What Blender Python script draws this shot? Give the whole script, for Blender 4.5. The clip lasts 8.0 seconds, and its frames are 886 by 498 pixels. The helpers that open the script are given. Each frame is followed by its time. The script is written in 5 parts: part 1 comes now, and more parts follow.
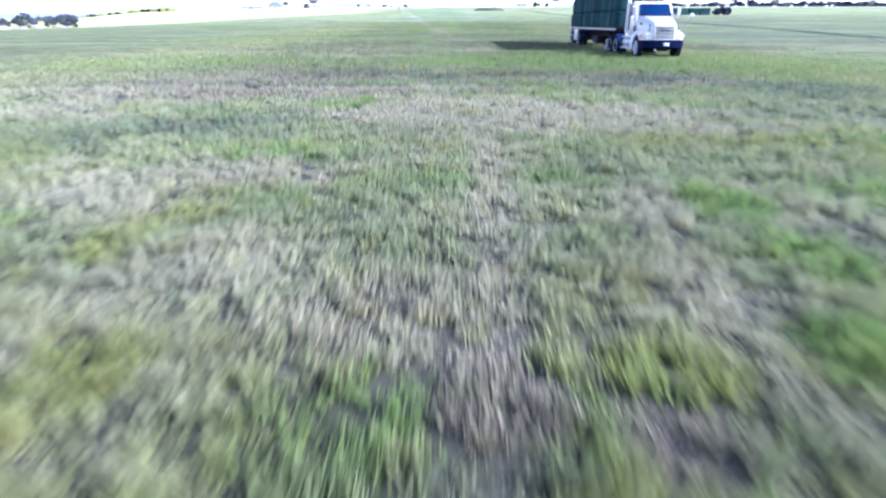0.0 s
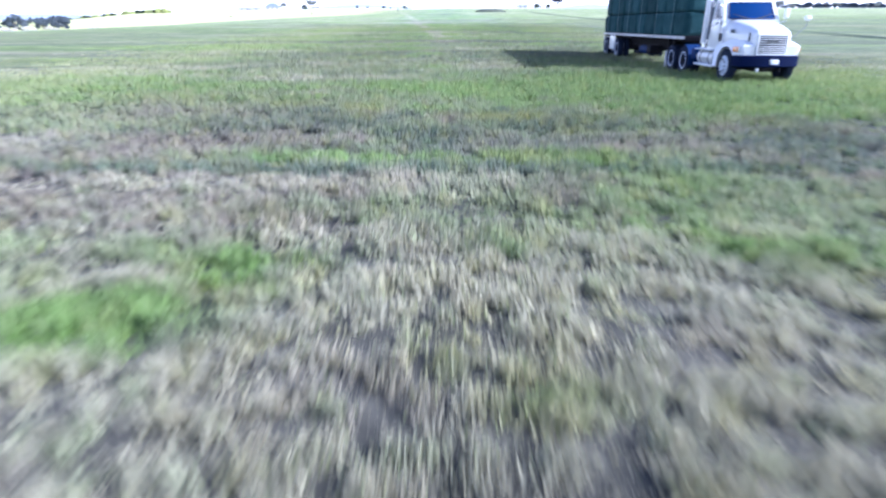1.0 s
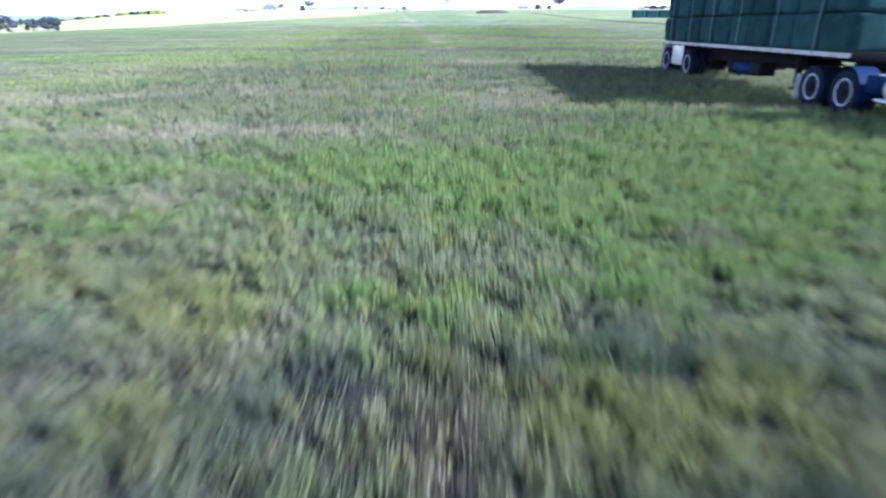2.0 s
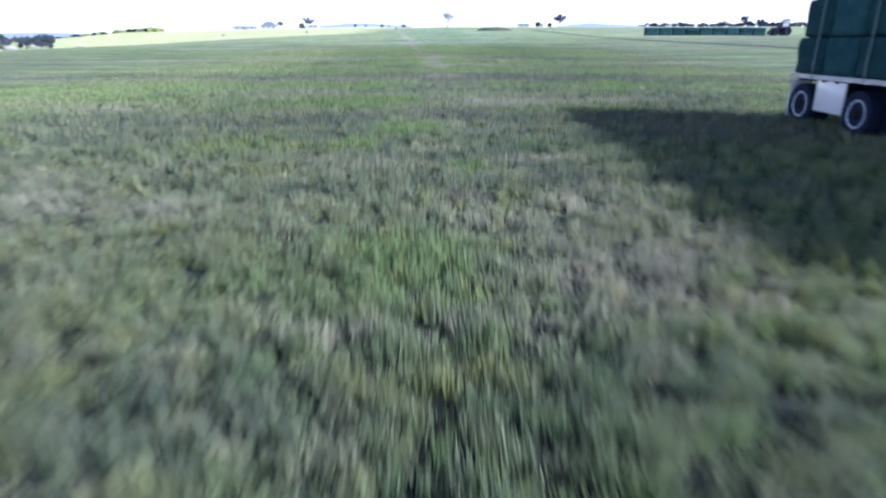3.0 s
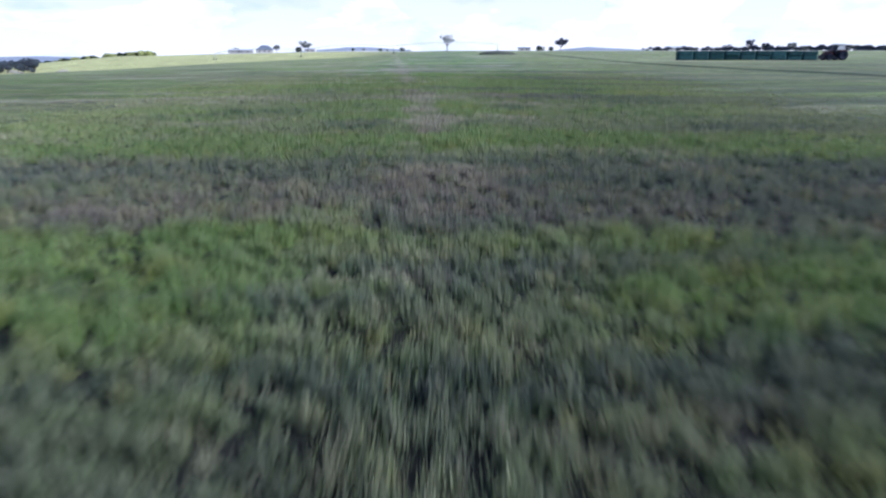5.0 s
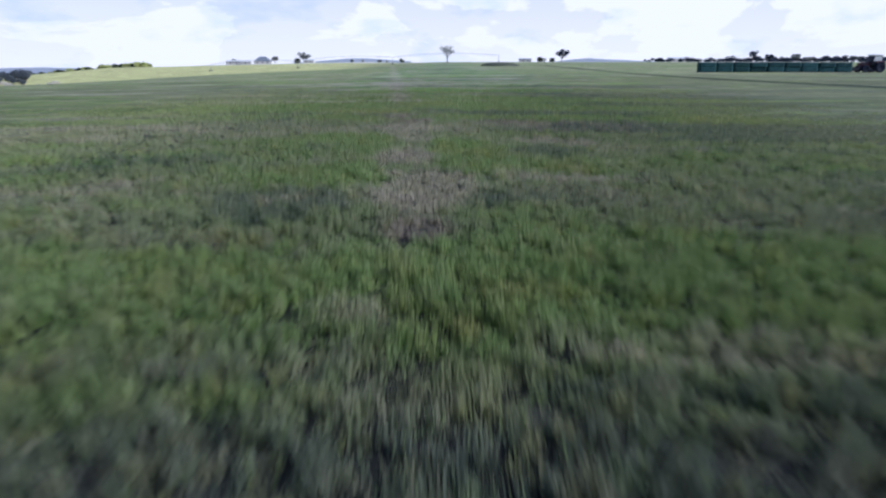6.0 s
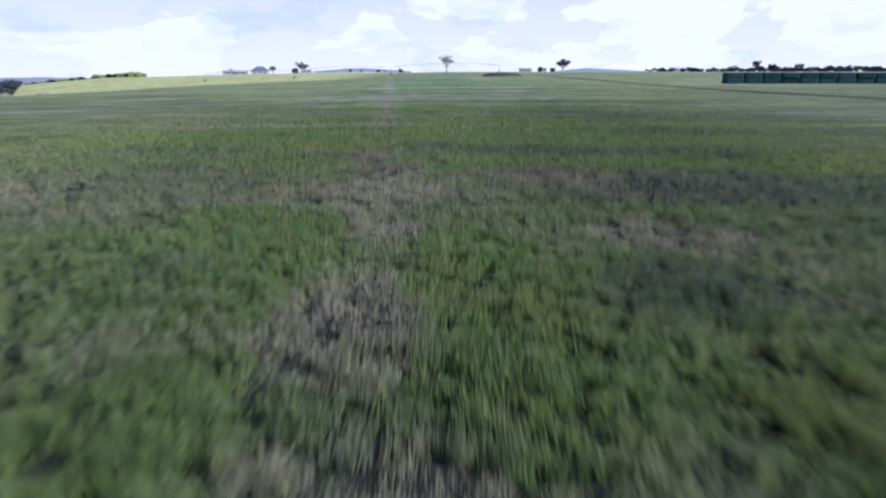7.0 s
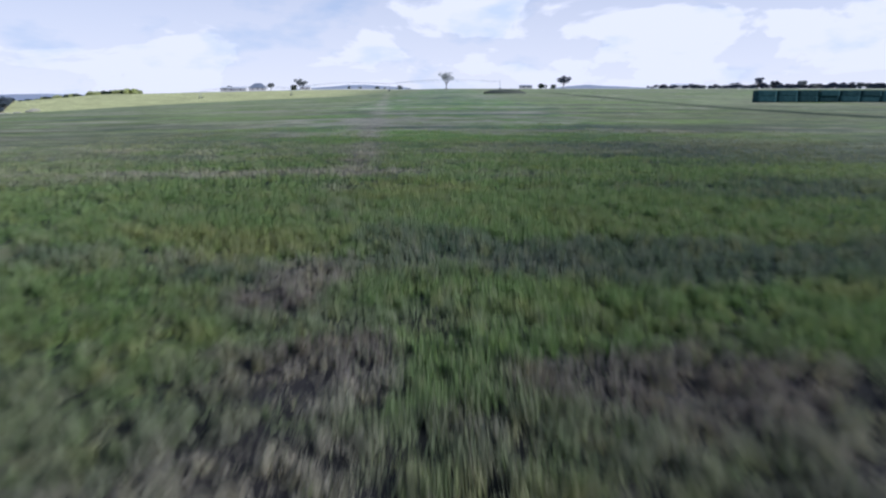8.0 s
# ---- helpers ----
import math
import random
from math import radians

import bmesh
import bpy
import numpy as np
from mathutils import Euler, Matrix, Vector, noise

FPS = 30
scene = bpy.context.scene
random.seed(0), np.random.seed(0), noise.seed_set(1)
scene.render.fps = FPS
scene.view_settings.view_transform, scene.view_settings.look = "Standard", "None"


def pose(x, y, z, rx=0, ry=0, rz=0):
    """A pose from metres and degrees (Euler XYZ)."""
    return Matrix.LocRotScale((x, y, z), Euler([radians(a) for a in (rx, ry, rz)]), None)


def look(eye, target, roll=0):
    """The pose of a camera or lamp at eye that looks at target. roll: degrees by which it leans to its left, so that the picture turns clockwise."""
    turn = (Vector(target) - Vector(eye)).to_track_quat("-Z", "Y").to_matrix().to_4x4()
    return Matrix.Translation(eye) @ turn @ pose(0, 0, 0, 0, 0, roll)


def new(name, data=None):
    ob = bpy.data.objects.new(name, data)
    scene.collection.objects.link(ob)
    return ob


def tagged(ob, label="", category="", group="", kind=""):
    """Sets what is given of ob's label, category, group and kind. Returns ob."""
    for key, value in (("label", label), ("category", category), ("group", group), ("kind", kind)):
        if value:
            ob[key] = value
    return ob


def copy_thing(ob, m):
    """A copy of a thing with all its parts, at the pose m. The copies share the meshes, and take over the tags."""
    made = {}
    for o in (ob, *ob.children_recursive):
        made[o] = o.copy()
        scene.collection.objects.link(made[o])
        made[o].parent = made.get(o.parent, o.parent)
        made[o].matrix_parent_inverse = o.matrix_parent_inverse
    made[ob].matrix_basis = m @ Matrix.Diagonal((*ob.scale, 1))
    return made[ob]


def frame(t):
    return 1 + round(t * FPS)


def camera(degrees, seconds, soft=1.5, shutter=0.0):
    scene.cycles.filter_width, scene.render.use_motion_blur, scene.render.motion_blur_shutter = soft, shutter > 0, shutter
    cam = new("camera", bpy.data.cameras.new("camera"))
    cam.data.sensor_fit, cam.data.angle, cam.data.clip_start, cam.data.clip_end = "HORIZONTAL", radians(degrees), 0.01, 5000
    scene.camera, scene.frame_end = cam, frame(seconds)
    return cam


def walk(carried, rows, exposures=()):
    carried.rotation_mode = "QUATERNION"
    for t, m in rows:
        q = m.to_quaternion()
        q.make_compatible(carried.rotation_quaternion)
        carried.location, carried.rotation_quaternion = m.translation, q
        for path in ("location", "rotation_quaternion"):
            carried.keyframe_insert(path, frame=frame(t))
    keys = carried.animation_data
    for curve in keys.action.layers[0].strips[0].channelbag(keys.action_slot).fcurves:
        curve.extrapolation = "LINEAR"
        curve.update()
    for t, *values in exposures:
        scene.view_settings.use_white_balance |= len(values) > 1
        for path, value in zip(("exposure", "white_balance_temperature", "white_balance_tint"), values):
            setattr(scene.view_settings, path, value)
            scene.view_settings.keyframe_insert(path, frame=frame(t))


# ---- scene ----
cam = camera(73.7, 8.0, soft=2.3, shutter=0.4)
PATH = [
    (0, (0.0, 0.0, 2.035), (-0.006, 1.861, 1.302), -0.02),
    (0.5, (0.0, 5.05, 2.073), (-0.006, 6.912, 1.342), -0.02),
    (1, (0.0, 10.141, 2.105), (-0.006, 12.003, 1.376), -0.02),
    (1.5, (0.0, 15.266, 2.135), (-0.006, 17.129, 1.406), -0.02),
    (2, (0.0, 20.422, 2.163), (-0.005, 22.286, 1.437), -0.02),
    (2.2, (0.0, 22.492, 2.175), (-0.005, 24.358, 1.456), -0.02),
    (2.5, (0.0, 25.604, 2.192), (-0.005, 27.476, 1.489), -0.02),
    (2.75, (0.0, 28.203, 2.207), (-0.005, 30.08, 1.518), -0.02),
    (3, (0.0, 30.807, 2.223), (-0.005, 32.688, 1.546), -0.02),
    (3.3, (0.0, 33.937, 2.244), (-0.005, 35.821, 1.575), -0.02),
    (3.5, (0.0, 36.026, 2.259), (-0.005, 37.912, 1.593), -0.02),
    (4, (0.0, 41.257, 2.3), (-0.004, 43.147, 1.646), -0.02),
    (4.5, (0.0, 46.496, 2.349), (-0.004, 48.393, 1.716), -0.02),
    (5, (0.0, 51.737, 2.407), (-0.003, 53.642, 1.798), -0.02),
    (5.5, (0.0, 56.976, 2.476), (-0.003, 58.888, 1.888), -0.02),
    (6, (0.0, 62.209, 2.559), (-0.003, 64.124, 1.983), -0.02),
    (6.5, (0.0, 67.43, 2.656), (-0.002, 69.348, 2.092), -0.02),
    (7, (0.0, 72.635, 2.77), (-0.001, 74.559, 2.223), -0.02),
    (7.5, (0.0, 77.819, 2.902), (-0.001, 79.749, 2.375), -0.02),
    (8, (0.0, 82.978, 3.054), (-0.0, 84.916, 2.557), -0.02),
]
walk(cam, [(t, look(eye, target, roll)) for t, eye, target, roll in PATH],
     exposures=[(0.0, 1.6, 5100, 18), (0.8, 1.6, 5050, 18), (1.5, 1.65, 5100, 13), (2.2, 1.3, 5150, 12), (3.5, 0.95, 5000, 15),
                (4.2, 0.75, 5050, 15), (5.5, 0.0, 5300, 16), (6.5, -0.05, 5350, 14), (7.4, 0.0, 5350, 14), (8.0, -0.2, 5350, 15)])

# ---- sky and sun ----
SUN_ELEVATION, SUN_TURN = radians(31.5), radians(103)   # the turn goes from +y towards +x


def build_sky():
    world = bpy.data.worlds.new("sky")
    scene.world = world
    world.use_nodes = True
    nt = world.node_tree
    nt.nodes.clear()
    n, link = nt.nodes.new, nt.links.new

    def math_node(op, a, b=None):
        node = n("ShaderNodeMath")
        node.operation = op
        for i, v in enumerate((a, b)):
            if v is None:
                continue
            if isinstance(v, (int, float)):
                node.inputs[i].default_value = v
            else:
                link(v, node.inputs[i])
        return node.outputs[0]

    sky = n("ShaderNodeTexSky")
    sky.sky_type, sky.sun_disc = "NISHITA", False
    sky.sun_elevation, sky.sun_rotation = SUN_ELEVATION, SUN_TURN
    sky.dust_density, sky.air_density = 1.2, 1.0
    where = n("ShaderNodeTexCoord")
    split = n("ShaderNodeSeparateXYZ")
    link(where.outputs["Generated"], split.inputs[0])
    up = math_node("MAXIMUM", split.outputs[2], 0.0)
    # heaps of cumulus, flattened towards the horizon
    flat = n("ShaderNodeCombineXYZ")
    link(split.outputs[0], flat.inputs[0])
    link(split.outputs[1], flat.inputs[1])
    link(math_node("MULTIPLY", up, 2.6), flat.inputs[2])
    big = n("ShaderNodeTexNoise")
    big.inputs["Scale"].default_value, big.inputs["Detail"].default_value = 4.2, 7.0
    big.inputs["Roughness"].default_value, big.inputs["Distortion"].default_value = 0.55, 0.4
    link(flat.outputs[0], big.inputs["Vector"])
    # cover thins out overhead, as broken cumulus does
    cover = math_node("SUBTRACT", big.outputs[0], math_node("MULTIPLY", up, 0.62))
    ramp = n("ShaderNodeMapRange")
    ramp.inputs[1].default_value, ramp.inputs[2].default_value = 0.35, 0.48
    link(cover, ramp.inputs[0])
    # thin veil low over the horizon
    veil = n("ShaderNodeMapRange")
    veil.inputs[1].default_value, veil.inputs[2].default_value = 0.0, 0.5
    veil.inputs[3].default_value, veil.inputs[4].default_value = 0.97, 0.0
    link(up, veil.inputs[0])
    cloud = math_node("MAXIMUM", ramp.outputs[0], veil.outputs[0])
    shade = n("ShaderNodeTexNoise")
    shade.inputs["Scale"].default_value, shade.inputs["Detail"].default_value = 7.0, 6.0
    link(flat.outputs[0], shade.inputs["Vector"])
    tone = n("ShaderNodeValToRGB")
    tone.color_ramp.elements[0].position, tone.color_ramp.elements[0].color = 0.33, (9.2, 9.9, 11.0, 1)
    tone.color_ramp.elements[1].position, tone.color_ramp.elements[1].color = 0.47, (12.2, 11.7, 11.5, 1)
    link(shade.outputs[0], tone.inputs[0])
    mix = n("ShaderNodeMix")
    mix.data_type = "RGBA"
    link(cloud, mix.inputs[0])
    brighter = n("ShaderNodeMix")
    brighter.data_type, brighter.blend_type = "RGBA", "MULTIPLY"
    brighter.inputs[0].default_value = 1.0
    link(sky.outputs[0], brighter.inputs[6])
    brighter.inputs[7].default_value = (0.65, 0.80, 1.1, 1)
    link(brighter.outputs[2], mix.inputs[6])
    link(tone.outputs[0], mix.inputs[7])
    back, out = n("ShaderNodeBackground"), n("ShaderNodeOutputWorld")
    link(mix.outputs[2], back.inputs[0])
    back.inputs[1].default_value = 0.085
    link(back.outputs[0], out.inputs[0])


build_sky()
sun = new("sun", bpy.data.lights.new("sun", "SUN"))
sun.data.energy, sun.data.angle, sun.data.color = 5.0, radians(2.0), (1.0, 0.94, 0.85)
toward = Vector((math.cos(SUN_ELEVATION) * math.sin(SUN_TURN), math.cos(SUN_ELEVATION) * math.cos(SUN_TURN), math.sin(SUN_ELEVATION)))
sun.matrix_world = look(toward * 50, (0, 0, 0))


# ---- materials ----
def surface(name, color, rough=0.6, metal=0.0, second=None, scale=6.0, fine=60.0, amount=0.5, bump=0.0, bump_scale=80.0, coat=0.0, vary=0.0, shine=0.5):
    """A painted, rubber, metal or plant surface: two scales of variation, fine relief, and an own shade for each object."""
    m = bpy.data.materials.new(name)
    m.use_nodes = True
    nt = m.node_tree
    n, link = nt.nodes.new, nt.links.new
    b = nt.nodes["Principled BSDF"]
    where = n("ShaderNodeTexCoord")
    coarse, grain = n("ShaderNodeTexNoise"), n("ShaderNodeTexNoise")
    for node, s in ((coarse, scale), (grain, fine)):
        node.inputs["Scale"].default_value, node.inputs["Detail"].default_value = s, 4.0
        link(where.outputs["Object"], node.inputs["Vector"])
    both = n("ShaderNodeMath")
    both.operation = "MULTIPLY_ADD"
    link(grain.outputs[0], both.inputs[0])
    both.inputs[1].default_value = 0.4
    link(coarse.outputs[0], both.inputs[2])
    ramp = n("ShaderNodeMapRange")
    ramp.inputs[1].default_value, ramp.inputs[2].default_value = 0.45, 0.95
    ramp.inputs[4].default_value = amount
    link(both.outputs[0], ramp.inputs[0])
    mix = n("ShaderNodeMix")
    mix.data_type = "RGBA"
    link(ramp.outputs[0], mix.inputs[0])
    second = second or tuple(c * 0.6 for c in color)
    mix.inputs[6].default_value, mix.inputs[7].default_value = (*color, 1), (*second, 1)
    result = mix.outputs[2]
    if vary:
        info, hue, span = n("ShaderNodeObjectInfo"), n("ShaderNodeHueSaturation"), n("ShaderNodeMapRange")
        span.inputs[3].default_value, span.inputs[4].default_value = 1 - vary, 1 + vary
        link(info.outputs["Random"], span.inputs[0])
        link(span.outputs[0], hue.inputs["Value"])
        link(result, hue.inputs["Color"])
        result = hue.outputs[0]
    link(result, b.inputs["Base Color"])
    b.inputs["Metallic"].default_value = metal
    b.inputs["Coat Weight"].default_value = coat
    b.inputs["Specular IOR Level"].default_value = shine
    dull = n("ShaderNodeMapRange")
    dull.inputs[3].default_value, dull.inputs[4].default_value = max(0.02, rough - 0.08), min(1.0, rough + 0.12)
    link(both.outputs[0], dull.inputs[0])
    link(dull.outputs[0], b.inputs["Roughness"])
    if bump:
        relief, tex = n("ShaderNodeBump"), n("ShaderNodeTexNoise")
        tex.inputs["Scale"].default_value, tex.inputs["Detail"].default_value = bump_scale, 5.0
        link(where.outputs["Object"], tex.inputs["Vector"])
        relief.inputs["Strength"].default_value, relief.inputs["Distance"].default_value = bump, 0.02
        link(tex.outputs[0], relief.inputs["Height"])
        link(relief.outputs[0], b.inputs["Normal"])
    return m


WHITE = surface("white_paint", (0.66, 0.67, 0.69), 0.3, second=(0.54, 0.53, 0.51), scale=1.6, amount=0.35, coat=0.5)
NAVY = surface("navy_paint", (0.002, 0.006, 0.036), 0.55, second=(0.003, 0.007, 0.024), scale=4, shine=0.05)
BLUE = surface("blue_paint", (0.004, 0.020, 0.085), 0.6, second=(0.010, 0.026, 0.07), scale=4, shine=0.08)
RUBBER = surface("tyre_rubber", (0.008, 0.013, 0.030), 0.8, second=(0.016, 0.024, 0.05), scale=5, bump=0.3, bump_scale=40, shine=0.15)
RIM = surface("grey_blue_rim", (0.50, 0.55, 0.64), 0.45, second=(0.28, 0.31, 0.37), scale=7)
CHROME = surface("polished_aluminium", (0.75, 0.76, 0.78), 0.22, metal=1.0, second=(0.5, 0.5, 0.5), scale=3)
FRAME = surface("dark_frame", (0.007, 0.008, 0.012), 0.7, second=(0.018, 0.015, 0.018), scale=5, bump=0.2, shine=0.1)
RAIL = surface("weathered_rail", (0.60, 0.60, 0.61), 0.5, second=(0.30, 0.25, 0.23), scale=1.3, fine=9, amount=0.8, bump=0.15)
DECKWOOD = surface("deck_planks", (0.16, 0.12, 0.09), 0.8, second=(0.07, 0.055, 0.045), scale=3, bump=0.3)
BLACK = surface("black_plastic", (0.012, 0.012, 0.014), 0.5)
# the blue of the mirrored sky is put into the pane's base colour
GLASS = surface("sky_blue_cab_glass", (0.003, 0.026, 0.11), 0.05, second=(0.003, 0.010, 0.04), scale=1.0, coat=0.3, shine=0.35)
AMBER = surface("amber_lens", (0.8, 0.26, 0.03), 0.2, coat=0.6)
LENS = surface("clear_lens", (0.55, 0.58, 0.6), 0.12, coat=0.8)
TANK = surface("dull_aluminium", (0.55, 0.57, 0.6), 0.4, metal=0.35, second=(0.4, 0.41, 0.43), scale=3)
PLATE = surface("pale_plate", (0.7, 0.72, 0.76), 0.5)
DECAL = surface("grey_decal", (0.16, 0.17, 0.2), 0.5)
# teal cast: blue skylight on the shaded sides is put into the colour
HAY = surface("green_baled_hay", (0.013, 0.041, 0.048), 0.95, second=(0.036, 0.082, 0.086), scale=2.2, fine=30, amount=1.0, bump=0.9, bump_scale=45, vary=0.25, shine=0.08)
STRAP = surface("pale_webbing", (0.15, 0.21, 0.21), 0.8, second=(0.08, 0.11, 0.11), scale=9)
RED = surface("tractor_red", (0.075, 0.008, 0.014), 0.45, second=(0.03, 0.006, 0.012), scale=3)
DARKCAB = surface("tractor_dark", (0.010, 0.014, 0.030), 0.45)
BARK = surface("bark", (0.14, 0.11, 0.09), 0.9, second=(0.07, 0.055, 0.045), scale=2, bump=0.5, bump_scale=9)
ROOF = surface("blue_grey_roof", (0.17, 0.20, 0.25), 0.55, second=(0.12, 0.14, 0.18), scale=0.4)
PALEROOF = surface("pale_roof", (0.74, 0.75, 0.77), 0.5, second=(0.42, 0.43, 0.45), scale=0.4)
WALL = surface("pale_farm_wall", (0.55, 0.53, 0.50), 0.8, second=(0.42, 0.40, 0.38), scale=0.5)
GALV = surface("galvanised_steel", (0.42, 0.43, 0.45), 0.45, metal=0.6, second=(0.3, 0.3, 0.31), scale=1)
HEAP = surface("dark_silage_cover", (0.05, 0.06, 0.045), 0.7, second=(0.10, 0.11, 0.07), scale=0.4, bump=0.4, bump_scale=3)


def foliage(name, dark, light, size=0.6):
    m = surface(name, dark, 0.85, second=light, scale=size, fine=3.0, amount=1.0, vary=0.25)
    m.node_tree.nodes["Principled BSDF"].inputs["Specular IOR Level"].default_value = 0.15
    return m


LEAF_DARK = foliage("dark_leaves", (0.028, 0.042, 0.028), (0.06, 0.085, 0.045))
# distance haze is put into the next three leaf colours
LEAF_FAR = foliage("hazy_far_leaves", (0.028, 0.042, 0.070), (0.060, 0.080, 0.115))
LEAF_HAZE_BLUE = foliage("haze_blue_leaves", (0.050, 0.064, 0.080), (0.125, 0.145, 0.165))
LEAF_HAZE_GREY = foliage("haze_grey_leaves", (0.17, 0.19, 0.18), (0.30, 0.31, 0.29))
LEAF_YELLOW = foliage("yellow_green_scrub", (0.26, 0.30, 0.11), (0.42, 0.44, 0.19))
LEAF_PALE = foliage("pale_dry_scrub", (0.40, 0.38, 0.32), (0.55, 0.53, 0.46))


def tinted(name, rough, translucent):
    """The plants and the soil of the field, coloured by the growth and the painted shading at each spot."""
    m = bpy.data.materials.new(name)
    m.use_nodes = True
    nt = m.node_tree
    n, link = nt.nodes.new, nt.links.new
    b = nt.nodes["Principled BSDF"]
    tint = n("ShaderNodeAttribute")
    tint.attribute_name = "tint"
    b.inputs["Roughness"].default_value = rough
    b.inputs["Specular IOR Level"].default_value = 0.2
    if translucent:
        link(tint.outputs["Color"], b.inputs["Base Color"])
        thin, add, out = n("ShaderNodeBsdfTranslucent"), n("ShaderNodeMixShader"), nt.nodes["Material Output"]
        link(tint.outputs["Color"], thin.inputs[0])
        add.inputs[0].default_value = translucent
        link(b.outputs[0], add.inputs[1])
        link(thin.outputs[0], add.inputs[2])
        link(add.outputs[0], out.inputs[0])
        return m
    where, wide = n("ShaderNodeNewGeometry"), n("ShaderNodeMapping")
    wide.inputs["Scale"].default_value = (0.25, 1.0, 1.0)
    link(where.outputs["Position"], wide.inputs[0])
    color = tint.outputs["Color"]
    for s, low, high in ((0.35, 0.70, 1.30), (2.2, 0.62, 1.38), (14.0, 0.70, 1.30)):
        tex, span, mul = n("ShaderNodeTexNoise"), n("ShaderNodeMapRange"), n("ShaderNodeMix")
        tex.inputs["Scale"].default_value, tex.inputs["Detail"].default_value = s, 5.0
        link(wide.outputs[0], tex.inputs["Vector"])
        span.inputs[1].default_value, span.inputs[2].default_value = 0.3, 0.7
        span.inputs[3].default_value, span.inputs[4].default_value = low, high
        link(tex.outputs[0], span.inputs[0])
        mul.data_type, mul.blend_type = "RGBA", "MULTIPLY"
        mul.inputs[0].default_value = 1.0
        link(color, mul.inputs[6])
        link(span.outputs[0], mul.inputs[7])
        color = mul.outputs[2]
    link(color, b.inputs["Base Color"])
    relief, tex = n("ShaderNodeBump"), n("ShaderNodeTexNoise")
    tex.inputs["Scale"].default_value, tex.inputs["Detail"].default_value = 5.0, 8.0
    link(where.outputs["Position"], tex.inputs["Vector"])
    relief.inputs["Strength"].default_value, relief.inputs["Distance"].default_value = 0.5, 0.08
    link(tex.outputs[0], relief.inputs["Height"])
    link(relief.outputs[0], b.inputs["Normal"])
    return m


FIELD = tinted("field_soil_and_thatch", 0.95, 0.0)
BLADES = tinted("field_grass", 0.7, 0.34)


# ---- the lie of the land ----
PROFILE_Y = np.array([-900, 40, 55, 75, 90, 110, 168, 300, 430, 520, 700, 900, 1300, 4000], float)
PROFILE_Z = np.array([0, 0, 0.05, 0.17, 0.36, 0.75, 2.3, 4.85, 7.3, 8.65, 11.7, 13.4, 14.5, 15.0], float)
HILL_X = np.array([-3000, -700, -400, -347, -296, -265, -247, -100, -30], float)
HILL_Z = np.array([-12, -9, -4.5, -2.0, 3.2, 6.0, 6.0, 9.0, 10.1], float)


def smooth(v, a, b):
    s = np.clip((v - a) / (b - a), 0, 1)
    return s * s * (3 - 2 * s)


def rise(x, y):
    """Height of the ground."""
    x, y = np.asarray(x, float), np.asarray(y, float)
    z = np.interp(y, PROFILE_Y, PROFILE_Z)
    z = z + 0.06 * np.exp(-(((x - 10.7) / 2.4) ** 2) - (((y - 31.3) / 2.2) ** 2))
    left = np.clip(-x, 0, 260)
    z = z - (0.0218 * left + 0.000171 * left * left + 1.5e-7 * left ** 3) * smooth(y, 31, 224)
    # beyond the left edge of the field: a hollow, then a pale hillside
    west = smooth(-x, 15, 90)
    hill = np.interp(x, HILL_X, HILL_Z) + 3.2 * smooth(y, 600, 760) * smooth(x, -330, -250)
    hollow = np.maximum(z - 6.0, -8.5)
    far = hollow + (hill - hollow) * smooth(y, 350, 585)
    k = smooth(y, 255, 340) * west
    return z * (1 - k) + far * k


def ground_at(x, y):
    return float(rise(x, y))


def grain_noise(x, y, size, seed):
    """Smooth value noise in 0 to 1."""
    u, v = x / size, y / size
    i, j = np.floor(u).astype(np.int64), np.floor(v).astype(np.int64)
    fu, fv = u - i, v - j
    fu, fv = fu * fu * (3 - 2 * fu), fv * fv * (3 - 2 * fv)

    def cell(a, b):
        h = (a * 374761393 + b * 668265263 + seed * 974711) & 0x7FFFFFFF
        h = ((h ^ (h >> 13)) * 1274126177) & 0x7FFFFFFF
        return ((h ^ (h >> 16)) & 0xFFFF) / 65535.0

    return (cell(i, j) * (1 - fu) + cell(i + 1, j) * fu) * (1 - fv) + (cell(i, j + 1) * (1 - fu) + cell(i + 1, j + 1) * fu) * fv


def cloudy(x, y, size, seed, stretch=1.0):
    x = x / stretch
    return (grain_noise(x, y, size, seed) + 0.5 * grain_noise(x + 31, y + 7, size / 2.1, seed + 1) + 0.25 * grain_noise(x + 3, y + 71, size / 4.3, seed + 2)) / 1.75


